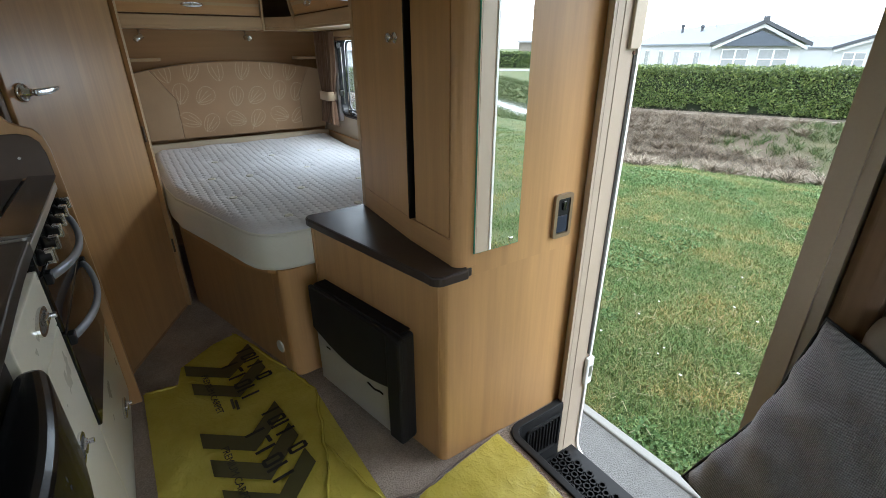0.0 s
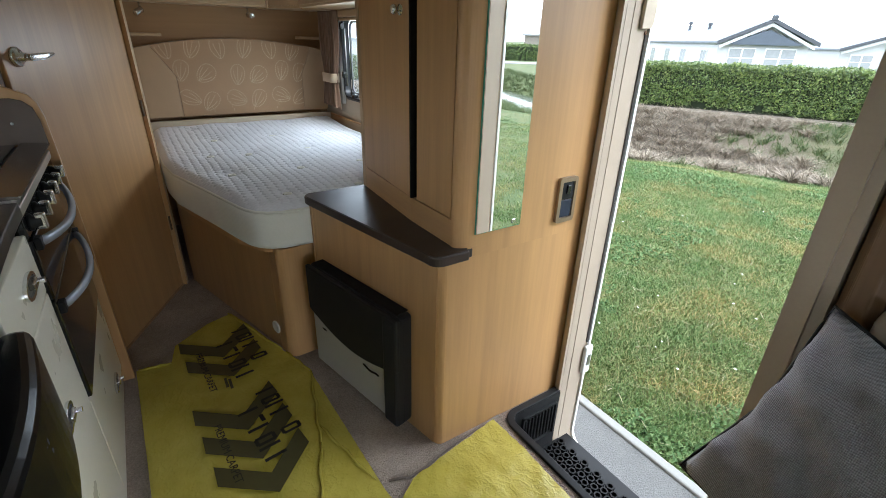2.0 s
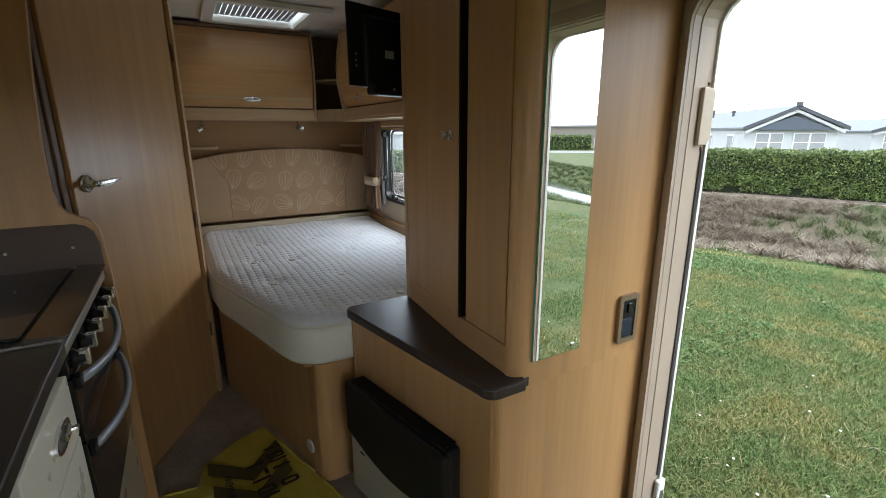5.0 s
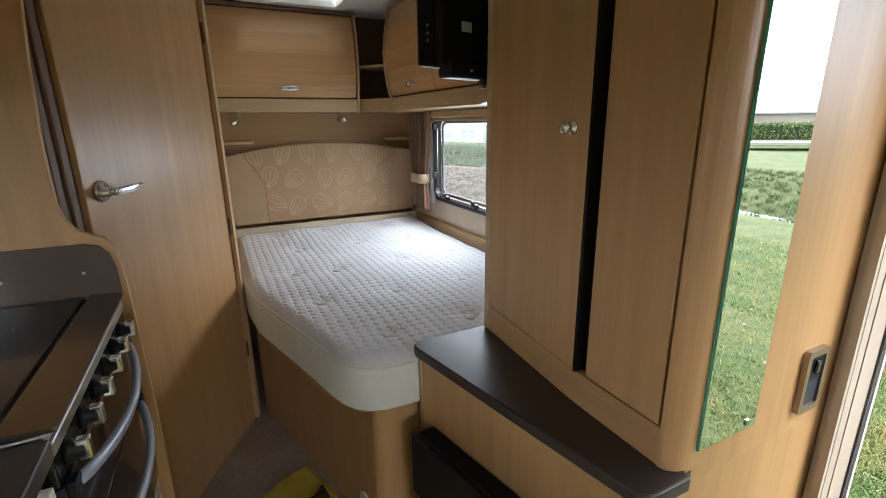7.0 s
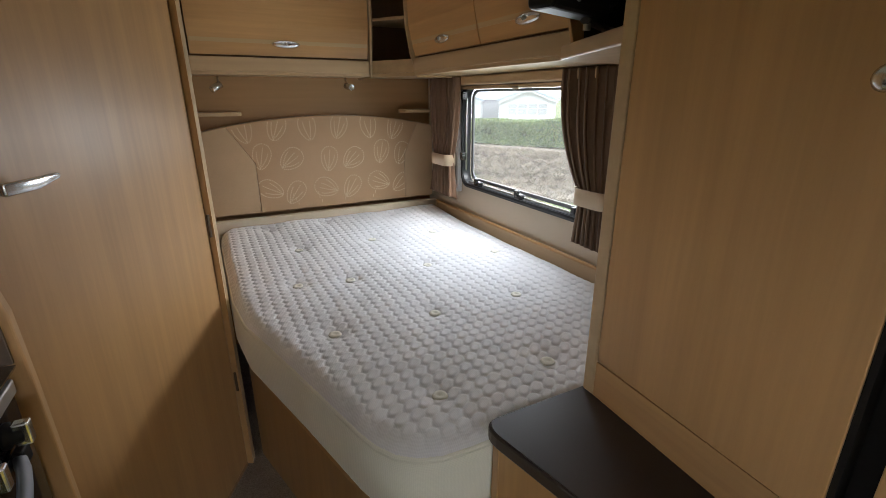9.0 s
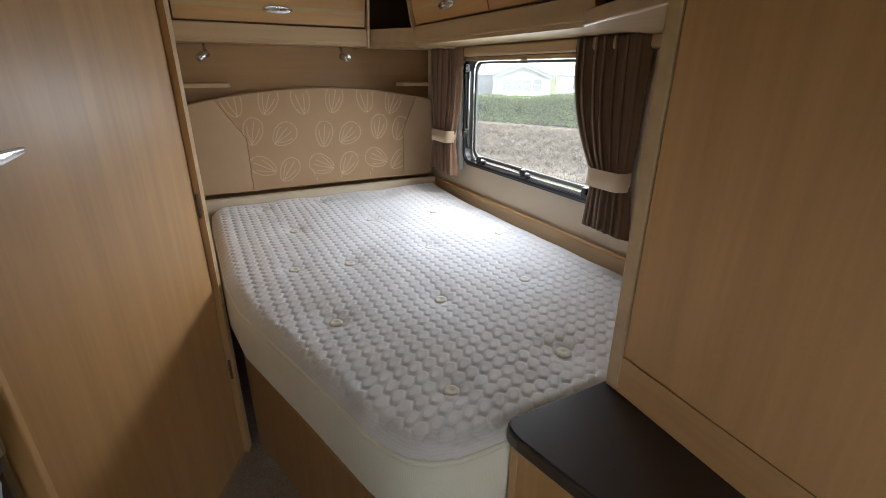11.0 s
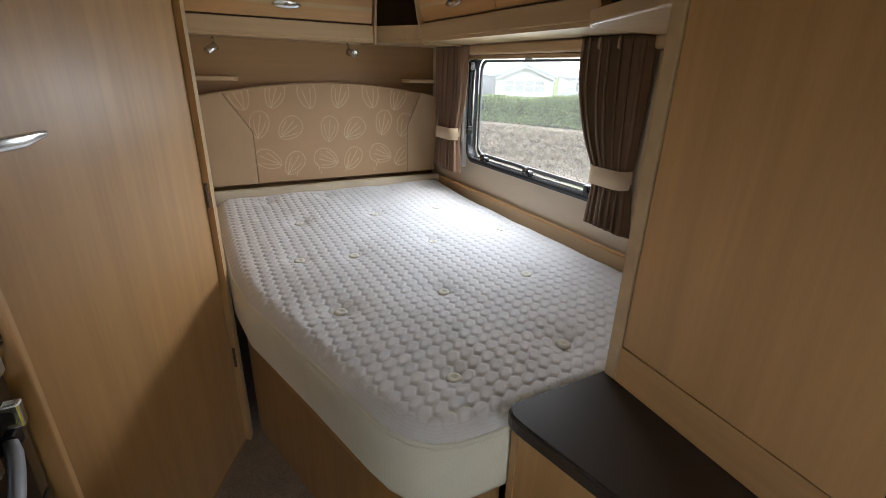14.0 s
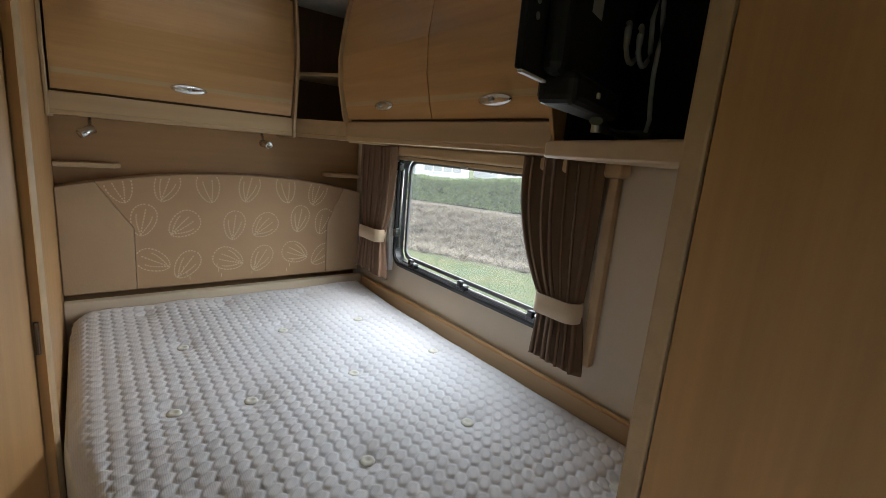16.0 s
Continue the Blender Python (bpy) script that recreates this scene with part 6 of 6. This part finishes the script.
def mobile_home(corner, along, width, length, eave, apex, zb, label, bays, bayroof=True, trim=None, tiles=None):
    """A static caravan: cladded walls, low gabled roof, framed windows. corner: the left front corner; along: from front to back."""
    a = Vector((along[0], along[1], 0)).normalized()
    w = Vector((a.y, -a.x, 0))
    M = Matrix(((w.x, a.x, 0, corner[0]), (w.y, a.y, 0, corner[1]), (0, 0, 1, zb), (0, 0, 0, 1)))
    h = thing("mobile_home", tuple(M @ Vector((width / 2, length / 2, 0))), label, "mobile home", "mobile homes")
    gable = [(0, 0.3), (width, 0.3), (width, eave), (width / 2, apex - 0.12), (0, eave)]
    wl_ = part("wall", turned(prism(gable, "y", 0, length), M), M_SIDING, h, "white clad walls")
    bm = bmesh.new()
    k = int((eave - 0.35) / 0.16)
    for i in range(k):
        z = 0.35 + 0.16 * i
        for b in (box(-0.02, -0.002, 0, length, z, z + 0.135), box(width + 0.002, width + 0.02, 0, length, z, z + 0.135)):
            joined(bm, turned(b, M))
    tagged(part("cladding_boards", bm, M_SIDING, wl_), kind="stuff")
    part("skirt", turned(box(0.05, width - 0.05, 0.05, length - 0.05, 0, 0.3), M), plain("skirt_grey", (0.35, 0.35, 0.34), 0.8), h)
    rf = prism([(-0.22, eave - 0.06), (width / 2, apex - 0.02), (width + 0.22, eave - 0.06), (width + 0.22, eave + 0.02), (width / 2, apex + 0.06), (-0.22, eave + 0.02)], "y", -0.35, length + 0.2)
    rfo = part("roof", turned(rf, M), tiles or M_ROOF, h, "low grey tiled roof")
    part("bargeboard", turned(prism([(-0.24, eave - 0.12), (width / 2, apex - 0.08), (width + 0.24, eave - 0.12), (width + 0.24, eave + 0.04), (width / 2, apex + 0.08), (-0.24, eave + 0.04)], "y", -0.40, -0.352), M), trim or M_TRIMD, h, "gable bargeboard")
    part("white_fascia", turned(prism([(-0.1, eave - 0.26), (width / 2, apex - 0.24), (width + 0.1, eave - 0.26), (width + 0.1, eave - 0.13), (width / 2, apex - 0.10), (-0.1, eave - 0.13)], "y", -0.34, -0.30), M), M_SIDING, h)
    part("finial", turned(box(width / 2 - 0.12, width / 2 + 0.12, -0.42, -0.30, apex - 0.02, apex + 0.20, 0.03), M), trim or M_TRIMD, rfo)
    if bayroof:
        part("bay_roof", turned(prism([(0.12, eave - 0.10), (width - 0.30, eave - 0.10), (width / 2 - 0.05, eave + 0.52)], "y", -0.30, -0.1), M), plain("dark_slate", (0.07, 0.085, 0.11), 0.6, 0, 12, 0.3, 0.15), h, "small dark bay roof")

    def window(x0, x1, y0, y1, z0, z1, face, bars):
        """face: 'f' front, 's' long side."""
        wn_ = part("window", turned(box(x0, x1, -0.05, -0.012, z0, z1, 0.01) if face == "f" else box(-0.045, -0.022, y0, y1, z0, z1, 0.01), M), M_WHITE, h, "white framed window")
        if face == "f":
            q = (x1 - x0) / bars
            for i in range(bars):
                part("pane", turned(box(x0 + q * i + 0.05, x0 + q * (i + 1) - 0.03, -0.06, -0.052, z0 + 0.06, z0 + (z1 - z0) * 0.55, 0.0), M), M_DARKG, wn_)
                part("pane", turned(box(x0 + q * i + 0.05, x0 + q * (i + 1) - 0.03, -0.06, -0.052, z0 + (z1 - z0) * 0.59, z1 - 0.05, 0.0), M), M_DARKG, wn_)
        else:
            part("pane", turned(box(-0.055, -0.047, y0 + 0.06, (y0 + y1) / 2 - 0.02, z0 + 0.06, z1 - 0.06), M), M_DARKG, wn_)
            part("pane", turned(box(-0.055, -0.047, (y0 + y1) / 2 + 0.02, y1 - 0.06, z0 + 0.06, z1 - 0.06), M), M_DARKG, wn_)

    for b in bays:
        window(*b)
    return h, M


h1, M1 = mobile_home((22.85, 12.4), (0.67, 0.74), 3.75, 14.5, 2.52, 3.42, GZ - 0.55, "white static mobile home with grey roof behind the hedge",
                     [(0.45, 1.6, 0, 0, 1.3, 2.3, "f", 2), (2.0, 3.3, 0, 0, 1.3, 2.3, "f", 2), (0, 0, 1.2, 2.0, 1.35, 2.2, "s", 1), (0, 0, 4.2, 5.2, 1.2, 2.2, "s", 1), (0, 0, 7.2, 8.2, 1.2, 2.2, "s", 1), (0, 0, 10.5, 11.5, 1.2, 2.2, "s", 1)])
for yy, hh in ((8.5, 0.55), (5.2, 0.4)):
    c = M1 @ Vector((1.2, yy, 2.95))
    part("flue", lathe([(0.07, 0), (0.07, hh), (0.11, hh + 0.02), (0.11, hh + 0.12), (0.02, hh + 0.14)], c, (0, 0, 1), 10), M_TRIMD, h1)
c = M1 @ Vector((1.3, 3.6, 3.1))
part("aerial", joined(tube([c, c + Vector((0, 0, 0.75))], 0.018, 5), joined(tube([c + Vector((-0.3, 0.1, 0.62)), c + Vector((0.3, -0.1, 0.62))], 0.015, 5), tube([c + Vector((-0.12, -0.2, 0.7)), c + Vector((0.12, 0.2, 0.7))], 0.012, 5))), M_STEEL, h1, "thin television aerial")
mobile_home((33.5, 11.2), (0.75, 0.66), 3.7, 10, 2.35, 3.0, GZ - 0.55, "pale static mobile home farther off", [(0.5, 1.6, 0, 0, 1.2, 2.1, "f", 2), (2.0, 3.2, 0, 0, 1.2, 2.1, "f", 2)], False)
M_PALET = plain("pale_blue_trim", (0.30, 0.34, 0.40), 0.5)
M_PALER = plain("pale_grey_roof", (0.36, 0.38, 0.41), 0.7, 0, 12, 0.3, 0.1)
mobile_home((20.3, 31.6), (0.55, 0.83), 4.2, 14, 2.1, 2.95, GZ - 0.5, "pale mobile home with gabled front beyond the hedge", [(0.6, 3.6, 0, 0, 0.95, 1.85, "f", 4), (0, 0, 2.2, 3.4, 1.0, 1.8, "s", 1)], False, M_PALET, M_PALER)
mobile_home((15.8, 34.7), (0.55, 0.83), 4.0, 12, 2.1, 2.8, GZ - 0.5, "pale static mobile home in the distance", [(0.6, 1.6, 0, 0, 1.0, 1.8, "f", 2), (2.2, 3.4, 0, 0, 1.0, 1.8, "f", 2)], False, M_PALET, M_PALER)
mobile_home((25.7, 28.0), (0.55, 0.83), 4.0, 14, 2.1, 2.8, GZ - 0.5, "pale static mobile home in the distance", [(0.6, 1.6, 0, 0, 1.0, 1.8, "f", 2), (2.2, 3.4, 0, 0, 1.0, 1.8, "f", 2), (0, 0, 2.2, 3.4, 1.0, 1.8, "s", 1)], False, M_PALET, M_PALER)

# unseen home, added so a pale wall stands where bright sky shows
mobile_home((14.5, 47.5), (0.83, -0.55), 4.0, 16, 2.1, 2.8, GZ - 0.5, "long pale mobile home added to fill the row's gap", [(0, 0, 2.2, 3.4, 1.0, 1.8, "s", 1), (0, 0, 7.2, 8.4, 1.0, 1.8, "s", 1)], False, M_PALET, M_PALER)

# the far side seen in the mirror: lane, field hedge, gate and sheds
def seg(ax, ay, bx, by, w0, w1, z0, z1):
    d = Vector((bx - ax, by - ay, 0)).normalized()
    q = Vector((d.y, -d.x, 0))
    a, b = Vector((ax, ay, 0)), Vector((bx, by, 0))
    return prism([tuple((p + q * w).to_tuple()[:2]) for p, w in ((a, w0), (b, w0), (b, w1), (a, w1))], "z", z0, z1)


solo("lane", seg(14, -44, 44, -14, -2.0, 2.0, GZ - 0.02, GZ + 0.06), plain("pale_concrete_lane", (0.20, 0.196, 0.19), 0.9, 0, 20, 0.4, 0.12), "pale concrete lane across the grass", "lane", kind="structure")


def field_hedge(x0, y0, x1, y1, height, count, seed):
    a, b = Vector((x0, y0, 0)), Vector((x1, y1, 0))
    d = (b - a).normalized()
    q = Vector((d.y, -d.x, 0))
    h = thing("field_hedge", tuple((a + b) / 2 + Vector((0, 0, GZ))), "clipped green hedge beyond the lane", "hedge")
    # same painted inner shade for this hedge's core
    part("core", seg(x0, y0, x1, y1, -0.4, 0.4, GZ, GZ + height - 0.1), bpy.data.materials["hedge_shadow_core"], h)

    def place(rng):
        p = a.lerp(b, rng.random()) + q * (rng.choice((-0.45, 0.45)) + rng.uniform(-0.1, 0.1))
        z = rng.uniform(0, height)
        if rng.random() < 0.3:
            p, z = a.lerp(b, rng.random()) + q * rng.uniform(-0.45, 0.45), height + rng.uniform(-0.1, 0.08)
        return p.x, p.y, GZ + z

    def one(r, rng):
        d_ = Vector((rng.gauss(0, 1), rng.gauss(0, 1), rng.gauss(0, 1))).normalized() * 0.16
        t = d_.cross(Vector((rng.gauss(0, 1), rng.gauss(0, 1), rng.gauss(0, 1)))).normalized() * 0.06
        p = Vector(r)
        return [tuple(p), tuple(p + d_ * 0.5 + t), tuple(p + d_), tuple(p + d_ * 0.5 - t)], [(0, 1, 2, 3)]
    scatter("leaves", M_HEDGE, count, place, one, "green hedge leaves", seed, h)


field_hedge(22, -44, 35.5, -31, 1.35, 12000, 41)
field_hedge(38.5, -28, 50, -16.5, 1.35, 9000, 42)
gt = thing("field_gate", (37, -29.5, GZ), "galvanised five-bar field gate", "gate")
for z in (0.2, 0.42, 0.64, 0.86, 1.1):
    part("rail", tube([(35.7, -30.8, GZ + z), (38.3, -28.2, GZ + z)], 0.03, 6), M_STEEL, gt)
for p in ((35.7, -30.8), (37, -29.5), (38.3, -28.2)):
    part("upright", tube([(p[0], p[1], GZ), (p[0], p[1], GZ + 1.15)], 0.04, 6), M_STEEL, gt)


def shed(x, y, ang, w, ln, eave, apex):
    M = pose(x, y, GZ, 0, 0, ang)
    h = thing("farm_shed", (x, y, GZ), "long low grey-brown shed with a pitched roof", "shed", "far sheds")
    part("wall", turned(prism([(-w / 2, 0), (w / 2, 0), (w / 2, eave), (0, apex - 0.1), (-w / 2, eave)], "y", 0, ln), M), plain("shed_boards", (0.23, 0.20, 0.17), 0.85, 0, 10, 0.3, 0.15), h)
    part("roof", turned(prism([(-w / 2 - 0.3, eave - 0.05), (0, apex), (w / 2 + 0.3, eave - 0.05), (w / 2 + 0.3, eave + 0.1), (0, apex + 0.15), (-w / 2 - 0.3, eave + 0.1)], "y", -0.3, ln + 0.3), M), plain("shed_roof_sheet", (0.24, 0.24, 0.25), 0.6, 0, 8, 0.3, 0.1), h)
    part("door", turned(box(-1, 1, -0.08, -0.01, 0, 2.1, 0.01), M), M_TRIMD, h)


shed(46, -46, -20, 7, 16, 2.4, 3.6)
shed(57, -36, -30, 7, 16, 2.3, 3.5)

# ---- caravan skin outside ----
shell = thing("caravan_shell", (0, 0.55, GZ), "white touring caravan outer skin and roof", "caravan")
part("roof_skin", ring_plate(round_rect(WL - 0.06, WR + 0.06, YF - 0.08, YB + 0.08, 0.12), round_rect(RX0 - 0.03, RX1 + 0.03, RY0 - 0.03, RY1 + 0.03, 0.02), "z", CEIL + 0.062, CEIL + 0.09), M_SHELL, shell)
part("chassis", box(WL, WR, YF, YB, -0.40, -0.362), M_BLACK, shell)
part("gutter_rail", tube([(WR + T + 0.025, YF, CEIL + 0.02), (WR + T + 0.025, YB, CEIL + 0.02)], 0.012, 8), M_WHITE, shell)
for sx in (WL + 0.12, WR - 0.14):
    wh = part("wheel", lathe([(0.10, -0.08), (0.29, -0.08), (0.31, -0.05), (0.31, 0.05), (0.29, 0.08), (0.10, 0.08)], (sx, -0.2, GZ + 0.345), (1, 0, 0), 24), M_RUBBER, shell)
    part("rim", lathe([(0.001, -0.082), (0.17, -0.082), (0.18, 0.0), (0.17, 0.082), (0.001, 0.082)], (sx, -0.2, GZ + 0.345), (1, 0, 0), 20), M_STEEL, wh)
for p in ((-0.8, -2.2), (0.8, -2.2), (-0.8, 3.3), (0.8, 3.3)):
    part("steady_leg", tube([(p[0], p[1], -0.39), (p[0], p[1] * 1.03, GZ + 0.036)], 0.025, 8), M_STEEL, shell)
